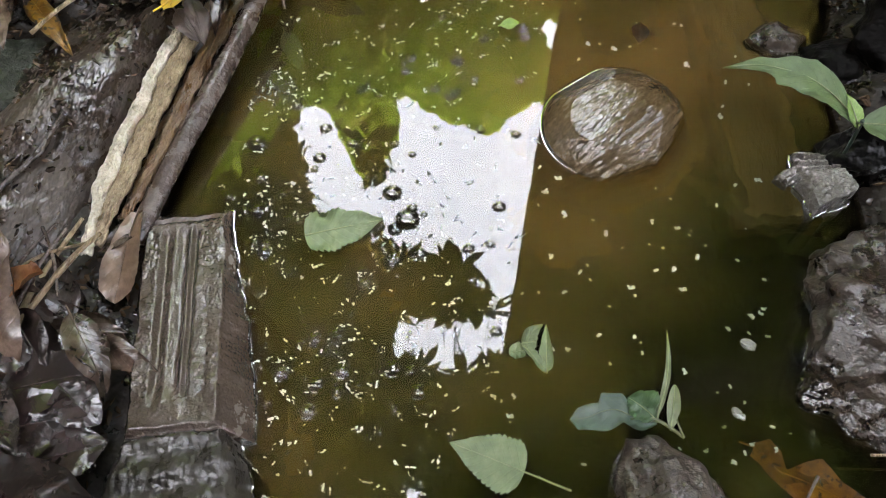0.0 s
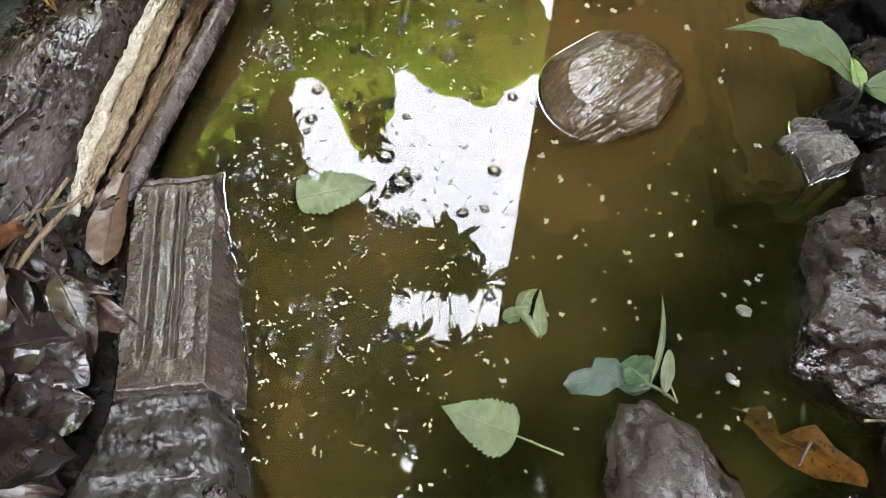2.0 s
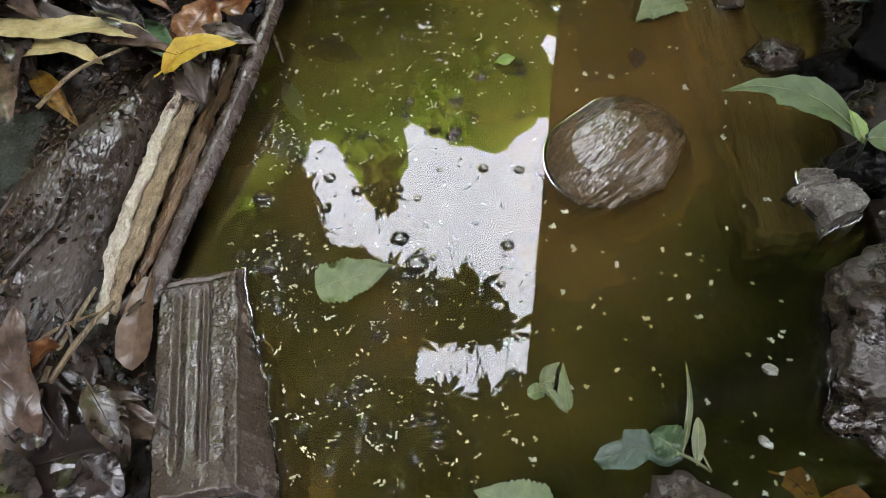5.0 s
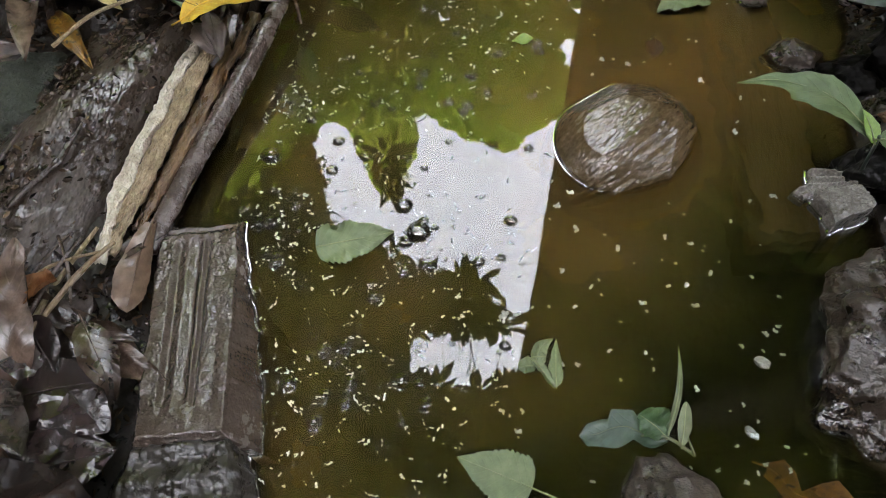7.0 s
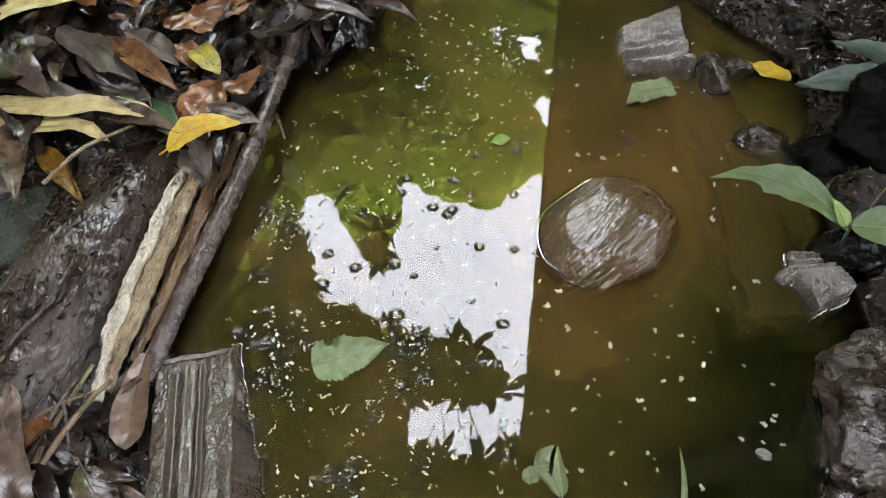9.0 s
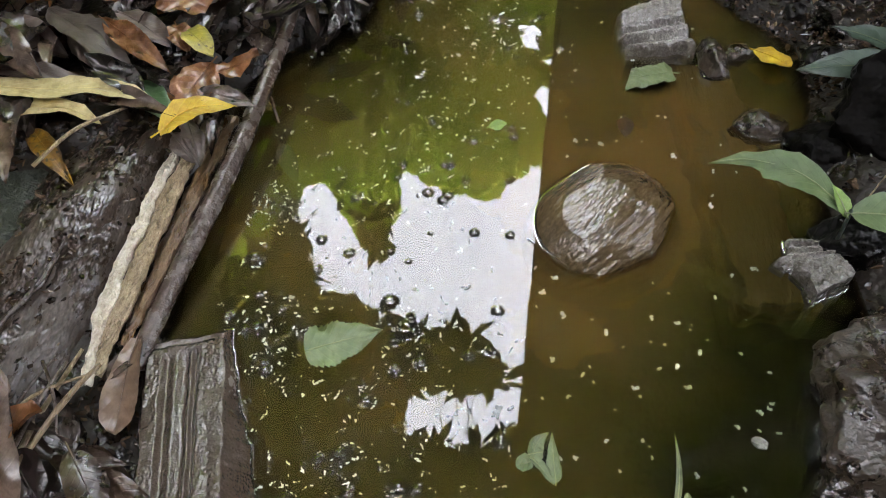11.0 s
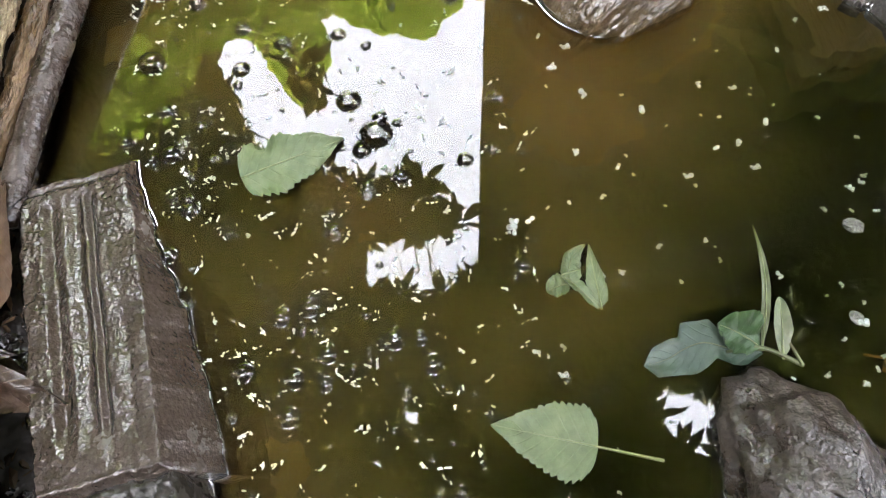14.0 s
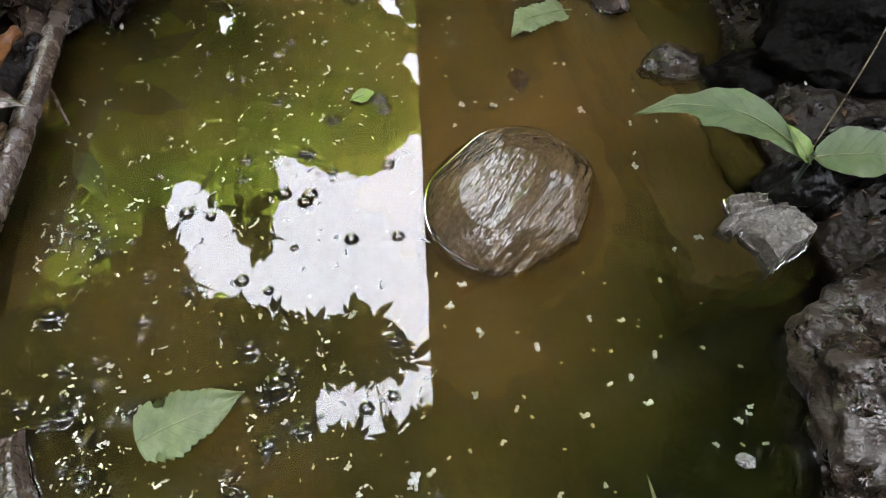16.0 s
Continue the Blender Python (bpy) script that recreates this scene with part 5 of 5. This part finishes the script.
def hanging(seed, bands):
    """Places for whorls of leaves: bands are (count, u0, u1, v0, v1) on the level 6 m above the pond."""
    rnd = random.Random(seed)
    spots = []
    for count, u0, u1, v0, v1 in bands:
        for _ in range(count):
            z, u, v = rnd.uniform(3.2, 4.0), rnd.uniform(u0, u1), rnd.uniform(v0, v1)
            if any(math.hypot(u - a, v - b) < 0.34 for a, b, ru, rv in SMALL_GAPS):
                continue
            spots.append((POND[0] + (u - POND[0]) * z / 6, POND[1] + (v - POND[1]) * z / 6, z))
    return spots


def tree(base, top, clumps, per, size, material, seed, label, fray=0.08, trunk_r=0.16, level=0.0):
    ob = new("tree")
    ob.location = base
    tagged(ob, label, "tree", "trees round the pond")
    b = Vector(base)
    bend = Vector((0.2, 0.1, 0))
    t = Vector(top) - b
    part("trunk", tube([(0, 0, -0.3), t * 0.35 + bend, t * 0.7, t], [trunk_r, trunk_r * 0.8, trunk_r * 0.55, trunk_r * 0.2], 14, 0.1, seed, 2.0), TRUNK, ob)
    for c, r in clumps[:14]:
        e = Vector(c) - b
        s = t * 0.6
        way = [s, s.lerp(e, 0.5) + Vector((0, 0, 0.2)), e]
        if any(open_sky(b + way[k].lerp(way[k + 1], f / 8)) for k in (0, 1) for f in range(9)):
            continue
        part("limb", tube(way, [trunk_r * 0.35, trunk_r * 0.22, trunk_r * 0.06], 8, 0.1, seed, 3.0), TRUNK, ob)
    crown = part("crown", crown_mesh("crown", [(c, r) for c, r in clumps], per, size, material, seed, fray, level), material, ob)
    crown.matrix_basis = Matrix.Translation(-b)
    return ob


def clumps_over(seed, count, turn, rise, reach, part_of=0.13):
    """Clump centres by bearing (0 is +y, clockwise), elevation and distance from the pond."""
    rnd = random.Random(seed)
    found = []
    for _ in range(count):
        a, e, d = radians(rnd.uniform(*turn)), math.asin(rnd.uniform(math.sin(radians(rise[0])), math.sin(radians(rise[1])))), rnd.uniform(*reach)
        found.append(((POND[0] + d * math.cos(e) * math.sin(a), POND[1] + d * math.cos(e) * math.cos(a), d * math.sin(e)), d * part_of * rnd.uniform(0.75, 1.25)))
    return found
# far trees, their sunlight put into the leaf colour
tree((-4.5, 9.0, 0), (-4.0, 8.0, 7.0), clumps_over(1, 85, (-60, -14), (8, 52), (8, 10.5)), 760, 0.16, CANOPY_SUNLIT, 1, "tall leafy tree beyond the pond, leaves coloured as sunlit", fray=0.015, level=0.9)
tree((0.3, 10.5, 0), (0.2, 9.6, 8.0), clumps_over(2, 70, (-25, 25), (8, 54), (8.5, 11)) + clumps_over(12, 60, (-22, 16), (24, 46), (9, 11)), 520, 0.16, CANOPY_SUNLIT, 2, "tall green tree with a dense crown", fray=0.015, level=0.9)
tree((5.0, 7.5, 0), (4.5, 7.0, 7.0), clumps_over(3, 40, (20, 80), (8, 60), (7, 9)) + clumps_over(13, 46, (10, 120), (52, 82), (7.2, 8.4)), 260, 0.28, CANOPY_SHADED, 3, "leafy tree behind the house wall", fray=0.02)
tree((-5.5, 3.0, 0), (-4.6, 3.2, 6.5), clumps_over(4, 95, (-120, -45), (6, 66), (6, 8)), 560, 0.26, CANOPY_SHADED, 4, "tree beside the pond, leaves coloured as in shade", fray=0.05)
tree((4.8, -1.5, 0), (4.0, -1.0, 6.5), clumps_over(5, 60, (70, 165), (6, 66), (6, 8)), 260, 0.28, CANOPY_SHADED, 5, "tree on the other bank, leaves coloured as in shade", fray=0.05)
# Unseen tree behind the south wall, added to hold back light.
tree((-2.5, -5.0, 0), (-2.0, -4.0, 6.5), clumps_over(6, 50, (160, 245), (6, 60), (6, 8)), 240, 0.28, CANOPY_SHADED, 6, "added unseen tree that holds back light from the south", fray=0.05)
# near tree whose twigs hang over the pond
tree((-1.9, -0.6, 0), (-1.2, 0.3, 4.2), clumps_over(7, 70, (-75, 12), (52, 80), (3.4, 4.4), 0.10), 420, 0.24, CANOPY_SHADED, 7, "tree with long narrow leaves hanging over the pond", fray=0.10, trunk_r=0.1)
tree((1.9, -1.6, 0), (1.2, -0.6, 5.2), clumps_over(8, 60, (0, 360), (66, 90), (4.4, 5.6), 0.12), 420, 0.26, CANOPY_SHADED, 8, "slender tree arching over the pond", fray=0.08, trunk_r=0.1)
near = [o for o in scene.objects if o.name.startswith("tree")][-2]
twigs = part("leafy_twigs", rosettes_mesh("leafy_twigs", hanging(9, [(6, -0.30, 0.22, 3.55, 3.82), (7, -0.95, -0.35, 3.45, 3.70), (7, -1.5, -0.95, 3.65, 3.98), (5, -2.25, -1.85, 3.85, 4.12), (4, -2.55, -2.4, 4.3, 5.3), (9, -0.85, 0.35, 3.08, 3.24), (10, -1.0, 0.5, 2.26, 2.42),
                                                                (44, -3.2, 1.8, 0.4, 1.95), (12, 1.45, 2.05, 0.4, 1.4), (9, 1.9, 2.7, 0.1, 0.7)]), CANOPY_SHADED, 9), CANOPY_SHADED, near)
twigs.matrix_basis = Matrix.Translation(-near.location)

bm = bmesh.new()
bmesh.ops.create_cube(bm, size=1.0)
bmesh.ops.scale(bm, vec=(9.0, 0.22, 9.6), verts=bm.verts)
bmesh.ops.translate(bm, vec=(4.89, 2.31, 4.6), verts=bm.verts)
bmesh.ops.bevel(bm, geom=bm.edges[:], offset=0.01, segments=2, affect="EDGES")
thing("wall_east", mesh_of("wall_east", bm, WALL_DARK, False), "tall house wall, coloured near black for shade", "wall", kind="structure")


# Unseen wall added to the south to block the sun from the pond.
bm = bmesh.new()
bmesh.ops.create_cube(bm, size=1.0)
bmesh.ops.scale(bm, vec=(12.0, 0.22, 6.6), verts=bm.verts)
bmesh.ops.translate(bm, vec=(0.0, -2.6, 3.1), verts=bm.verts)
bmesh.ops.bevel(bm, geom=bm.edges[:], offset=0.01, segments=2, affect="EDGES")
thing("wall_south", mesh_of("wall_south", bm, WALL_DARK, False), "added unseen wall that keeps the sun off the pond", "wall", kind="structure")


# ---- bubbles and froth ----
def bubble_bm(sides=14, rings=5):
    bm = bmesh.new()
    bmesh.ops.create_uvsphere(bm, u_segments=sides, v_segments=rings * 2, radius=1.0)
    bmesh.ops.delete(bm, geom=[v for v in bm.verts if v.co.z < -0.05], context="VERTS")
    for v in bm.verts:
        v.co.z *= 0.8
    e = [ed for ed in bm.edges if ed.is_boundary]
    for wide, low in ((1.06, -0.04), (1.16, -0.09), (1.28, -0.11)):
        ret = bmesh.ops.extrude_edge_only(bm, edges=e)
        rim = [g for g in ret["geom"] if isinstance(g, bmesh.types.BMVert)]
        e = [g for g in ret["geom"] if isinstance(g, bmesh.types.BMEdge) and g.is_boundary]
        for v in rim:
            k = wide / math.hypot(v.co.x, v.co.y)
            v.co.x, v.co.y, v.co.z = v.co.x * k, v.co.y * k, low
    return bm


def froth_bm(seed):
    """A knobbly grain of froth: one skin round a few round lumps."""
    rnd = random.Random(seed)
    lumps = [(Vector((0, 0, 0.1)), 0.42)]
    for _ in range(rnd.choice((2, 3, 4, 5))):
        a, d = rnd.uniform(0, 6.28), rnd.uniform(0.5, 0.95)
        lumps.append((Vector((d * math.cos(a) * 1.15, d * math.sin(a) * 0.8, rnd.uniform(0.0, 0.3))), rnd.uniform(0.26, 0.46)))
    bm = bmesh.new()
    bmesh.ops.create_icosphere(bm, subdivisions=4, radius=1.0)
    for v in bm.verts:
        d, far = v.co.normalized(), 0.05
        for c, r in lumps:
            k = d.dot(c)
            q = k * k - c.length_squared + r * r
            if q > 0:
                far = max(far, k + math.sqrt(q))
        v.co = d * far
    return bm


DOME = mesh_of("bubble", bubble_bm(), FILM)
GRAINS = [mesh_of("froth", froth_bm(k), PEBBLE) for k in range(9)]


def bubble(x, y, r):
    ob = thing("bubble", DOME, "clear round bubble floating on the pond", "bubble", "bubbles")
    ob.matrix_basis = pose(x, y, 0.0006) @ Matrix.Diagonal((1.15 * r, 1.15 * r, r, 1))


def froth(x, y, r):
    ob = thing("froth", rnd.choice(GRAINS), "pale fleck of froth floating on the pond", "froth", "froth flecks")
    ob.matrix_basis = pose(x, y, 0.0006, 0, 0, rnd.uniform(0, 360)) @ Matrix.Diagonal((1.25 * r, 1.25 * r, r, 1))


rnd = random.Random(77)
for x, y, r in ((-0.11, 0.717, 0.010), (-0.093, 0.665, 0.006), (-0.085, 0.62, 0.008), (0.069, 0.659, 0.009), (0.092, 0.624, 0.012), (0.006, 0.817, 0.0055), (0.03, 0.81, 0.004), (0.123, 0.815, 0.006),
                (0.166, 0.763, 0.005), (0.211, 0.945, 0.006), (0.063, 0.878, 0.006), (0.102, 0.827, 0.006), (0.082, 0.568, 0.005), (0.112, 0.58, 0.006), (0.166, 0.592, 0.005), (0.035, 0.474, 0.007),
                (0.10, 0.443, 0.007), (-0.08, 0.526, 0.006), (0.061, 0.732, 0.005), (0.01, 0.728, 0.006), (-0.028, 0.748, 0.006), (0.197, 0.651, 0.006), (0.21, 0.85, 0.005), (0.19, 0.60, 0.004)):
    bubble(x, y, r)
for x, y, r in ((0.274, 0.646, 0.0042), (0.32, 0.628, 0.0046), (0.372, 0.648, 0.003), (0.40, 0.64, 0.003), (0.421, 0.606, 0.004), (0.401, 0.562, 0.0036), (0.345, 0.559, 0.0036), (0.393, 0.585, 0.0034),
                (0.373, 0.583, 0.003), (0.292, 0.575, 0.003), (0.258, 0.591, 0.003), (0.463, 0.812, 0.004), (0.501, 0.717, 0.004), (0.448, 0.677, 0.003), (0.399, 0.468, 0.003), (0.447, 0.428, 0.0048),
                (0.432, 0.415, 0.002), (0.45, 0.391, 0.0026), (0.263, 0.481, 0.0035), (0.322, 0.471, 0.002), (0.222, 0.405, 0.0035), (0.207, 0.424, 0.003), (0.263, 0.697, 0.004), (0.25, 0.678, 0.0038),
                (0.429, 0.895, 0.0036), (0.476, 0.867, 0.0032), (0.506, 0.867, 0.002), (0.336, 0.915, 0.0045), (0.299, 0.924, 0.0042), (0.488, 0.516, 0.0026), (0.486, 0.548, 0.002), (0.20, 0.527, 0.005), (0.215, 0.533, 0.004)):
    froth(x, y, r)
for x, y, r, turn in ((0.465, 0.505, 0.0085, -25), (0.446, 0.431, 0.0062, -60)):
    bm = bmesh.new()
    bmesh.ops.create_icosphere(bm, subdivisions=4, radius=1.0)
    for v in bm.verts:
        v.co = Vector((v.co.x * r, v.co.y * r * 0.75, v.co.z * r * 0.3)) * (1 + 0.16 * fbm(v.co.x * 2.5, v.co.y * 2.5, v.co.z + turn))
    thing("froth", mesh_of("froth", bm, SCUM), "whitish oval patch of froth floating on the pond", "froth", "froth flecks", m=pose(x, y, 0.0008, 0, 0, turn))


def afloat(x, y):
    return ground_z(x, y) < -0.03 and math.hypot((x - 0.337) / 0.10, (y - 0.79) / 0.10) > 1.05 and all(math.hypot(x - a, y - b) > r for a, b, r in ((0.020, 0.605, 0.042), (0.205, 0.364, 0.040), (0.247, 0.480, 0.030), (0.410, 1.035, 0.042)))


for _ in range(230):
    x, y = rnd.uniform(-0.12, 0.50), rnd.uniform(0.30, 1.25)
    if afloat(x, y):
        froth(x, y, rnd.choice((0.0010, 0.0013, 0.0016, 0.002, 0.0026)))
SWARMS = ((-0.10, 0.80, 0.022), (0.06, 0.50, 0.09), (0.07, 0.60, 0.06), (0.0, 0.42, 0.06), (0.12, 0.40, 0.07), (0.10, 0.72, 0.12), (0.15, 1.05, 0.10), (0.06, 0.90, 0.08), (-0.06, 0.62, 0.04), (0.20, 1.17, 0.06))
for _ in range(95):
    cx, cy, sp = rnd.choice(SWARMS)
    x, y = rnd.gauss(cx, sp), rnd.gauss(cy, sp)
    if afloat(x, y) and x > -0.13:
        bubble(x, y, rnd.choice((0.0024, 0.003, 0.0036, 0.0046, 0.0060)))


def foam_mesh(count):
    """Countless tiny bubbles, drifted together in swarms."""
    src = DOME
    co = [v.co.copy() for v in src.vertices]
    fs = [tuple(p.vertices) for p in src.polygons]
    verts, faces = [], []
    for _ in range(count):
        if rnd.random() < 0.75:
            cx, cy, sp = rnd.choice(SWARMS)
            x, y = rnd.gauss(cx, sp), rnd.gauss(cy, sp)
        else:
            x, y = rnd.uniform(-0.13, 0.5), rnd.uniform(0.3, 1.3)
        if not afloat(x, y) or x < -0.14:
            continue
        r, k = rnd.choice((0.0008, 0.001, 0.0013, 0.0017, 0.0021)), len(verts)
        verts += [(x + c.x * r, y + c.y * r, 0.0005 + c.z * r) for c in co]
        faces += [tuple(k + i for i in f) for f in fs]
    me = bpy.data.meshes.new("foam")
    me.from_pydata(verts, [], faces)
    me.polygons.foreach_set("use_smooth", [True] * len(faces))
    me.materials.append(FILM)
    return me


thing("foam", foam_mesh(520), "scattered tiny clear bubbles on the pond", "foam", kind="stuff")


def speck_mesh(count):
    """Countless tiny grains of white froth, drifted together in strings."""
    src = [([v.co.copy() for v in me.vertices], [tuple(p.vertices) for p in me.polygons]) for me in GRAINS]
    verts, faces = [], []
    while count > 0:
        cx, cy, sp = rnd.choice(SWARMS)
        x, y = (rnd.gauss(cx, sp), rnd.gauss(cy, sp)) if rnd.random() < 0.7 else (rnd.uniform(-0.13, 0.25), rnd.uniform(0.3, 1.3))
        turn = rnd.uniform(0, 6.28)
        for _ in range(rnd.choice((1, 1, 2, 3))):
            count -= 1
            if afloat(x, y) and -0.14 < x < 0.24:
                co, fs = rnd.choice(src)
                k, r, a = len(verts), rnd.choice((0.0007, 0.0010, 0.0014, 0.0020)), rnd.uniform(1.0, 1.8)
                c, s = math.cos(turn), math.sin(turn)
                verts += [(x + r * (a * c * p.x - s * p.y), y + r * (a * s * p.x + c * p.y), 0.0006 + p.z * r * 0.8) for p in co]
                faces += [tuple(k + i for i in f) for f in fs]
            x += 0.004 * math.cos(turn) + rnd.gauss(0, 0.001)
            y += 0.004 * math.sin(turn) + rnd.gauss(0, 0.001)
            turn += rnd.gauss(0, 0.7)
    me = bpy.data.meshes.new("froth_specks")
    me.from_pydata(verts, [], faces)
    me.polygons.foreach_set("use_smooth", [True] * len(faces))
    me.materials.append(PEBBLE)
    return me


thing("froth_specks", speck_mesh(1500), "tiny white specks of froth drifting on the pond", "froth", kind="stuff")


# ---- the water's rim where it climbs what stands in it ----
def rim_of(obs, wide=0.0032, high=0.0028):
    rows, links = {}, []
    for ob in obs:
        me, m = ob.data, ob.matrix_basis if ob.parent is None else ob.parent.matrix_basis @ ob.matrix_basis
        me.calc_loop_triangles()
        co = [m @ v.co for v in me.vertices]
        for tri in me.loop_triangles:
            a, b, c = (co[i] for i in tri.vertices)
            if min(a.z, b.z, c.z) > 0.0002 or max(a.z, b.z, c.z) < 0.0002:
                continue
            nrm = (b - a).cross(c - a)
            nrm.z = 0
            if nrm.length < 1e-12:
                continue
            ends = []
            for p, q in ((a, b), (b, c), (c, a)):
                if (p.z - 0.0002) * (q.z - 0.0002) < 0:
                    ends.append(p.lerp(q, (0.0002 - p.z) / (q.z - p.z)))
            if len(ends) == 2:
                keys = []
                for e in ends:
                    k = (round(e.x, 5), round(e.y, 5))
                    rows.setdefault(k, Vector((0, 0, 0)))
                    rows[k] += nrm.normalized()
                    keys.append(k)
                links.append(keys)
    for _ in range(6):
        soft = {k: v.copy() for k, v in rows.items()}
        for a, b in links:
            soft[a] += rows[b]
            soft[b] += rows[a]
        rows = {k: v.normalized() for k, v in soft.items()}
    verts, faces, index = [], [], {}
    steps = 6
    for k, nrm in rows.items():
        index[k] = len(verts)
        d = nrm.normalized()
        for i in range(steps + 1):
            f = i / steps
            verts.append((k[0] + d.x * (wide * f - 0.0006), k[1] + d.y * (wide * f - 0.0006), 0.0002 + high * (1 - f) ** 2.2))
    for a, b in links:
        if a != b:
            for i in range(steps):
                faces.append((index[a] + i, index[b] + i, index[b] + i + 1, index[a] + i + 1))
    me = bpy.data.meshes.new("water_rim")
    me.from_pydata(verts, [], faces)
    me.polygons.foreach_set("use_smooth", [True] * len(faces))
    me.materials.append(RIM)
    return me


def ring_of(ob, bins=120, wide=0.0035, high=0.0030):
    """A smooth rim of water round one thing."""
    m = ob.matrix_basis
    c = m.translation
    edge = [m @ v.co for v in ob.data.vertices]
    reach = [0.0] * bins
    for p in edge:
        if abs(p.z) < 0.004:
            k = int((math.atan2(p.y - c.y, p.x - c.x) / (2 * math.pi) % 1.0) * bins) % bins
            reach[k] = max(reach[k], math.hypot(p.x - c.x, p.y - c.y) + 1.2 * p.z)
    for _ in range(4):
        reach = [(reach[k - 1] + 2 * reach[k] + reach[(k + 1) % bins]) / 4 for k in range(bins)]
    verts, faces, steps = [], [], 6
    for k in range(bins):
        a = 2 * math.pi * (k + 0.5) / bins
        for i in range(steps + 1):
            f = i / steps
            r = reach[k] + wide * f - 0.002
            verts.append((c.x + r * math.cos(a), c.y + r * math.sin(a), 0.0002 + high * (1 - f) ** 2.2))
    w = steps + 1
    for k in range(int(bins * 0.15), int(bins * 0.70)):
        n = (k + 1) % bins
        faces += [(k * w + i, n * w + i, n * w + i + 1, k * w + i + 1) for i in range(steps)]
    me = bpy.data.meshes.new("water_rim")
    me.from_pydata(verts, [], faces)
    me.polygons.foreach_set("use_smooth", [True] * len(faces))
    me.materials.append(RIM)
    return me


ring = new("water_rim", ring_of(husk))
ring.parent = scene.objects["water"]
wet = [o for o in scene.objects if o.type == "MESH" and o.name.split(".")[0] in ("rock", "concrete_slab", "slab_foot", "concrete_piece", "branch") and o.name != "concrete_piece"]
rim = new("water_rim", rim_of(wet))
rim.parent = scene.objects["water"]
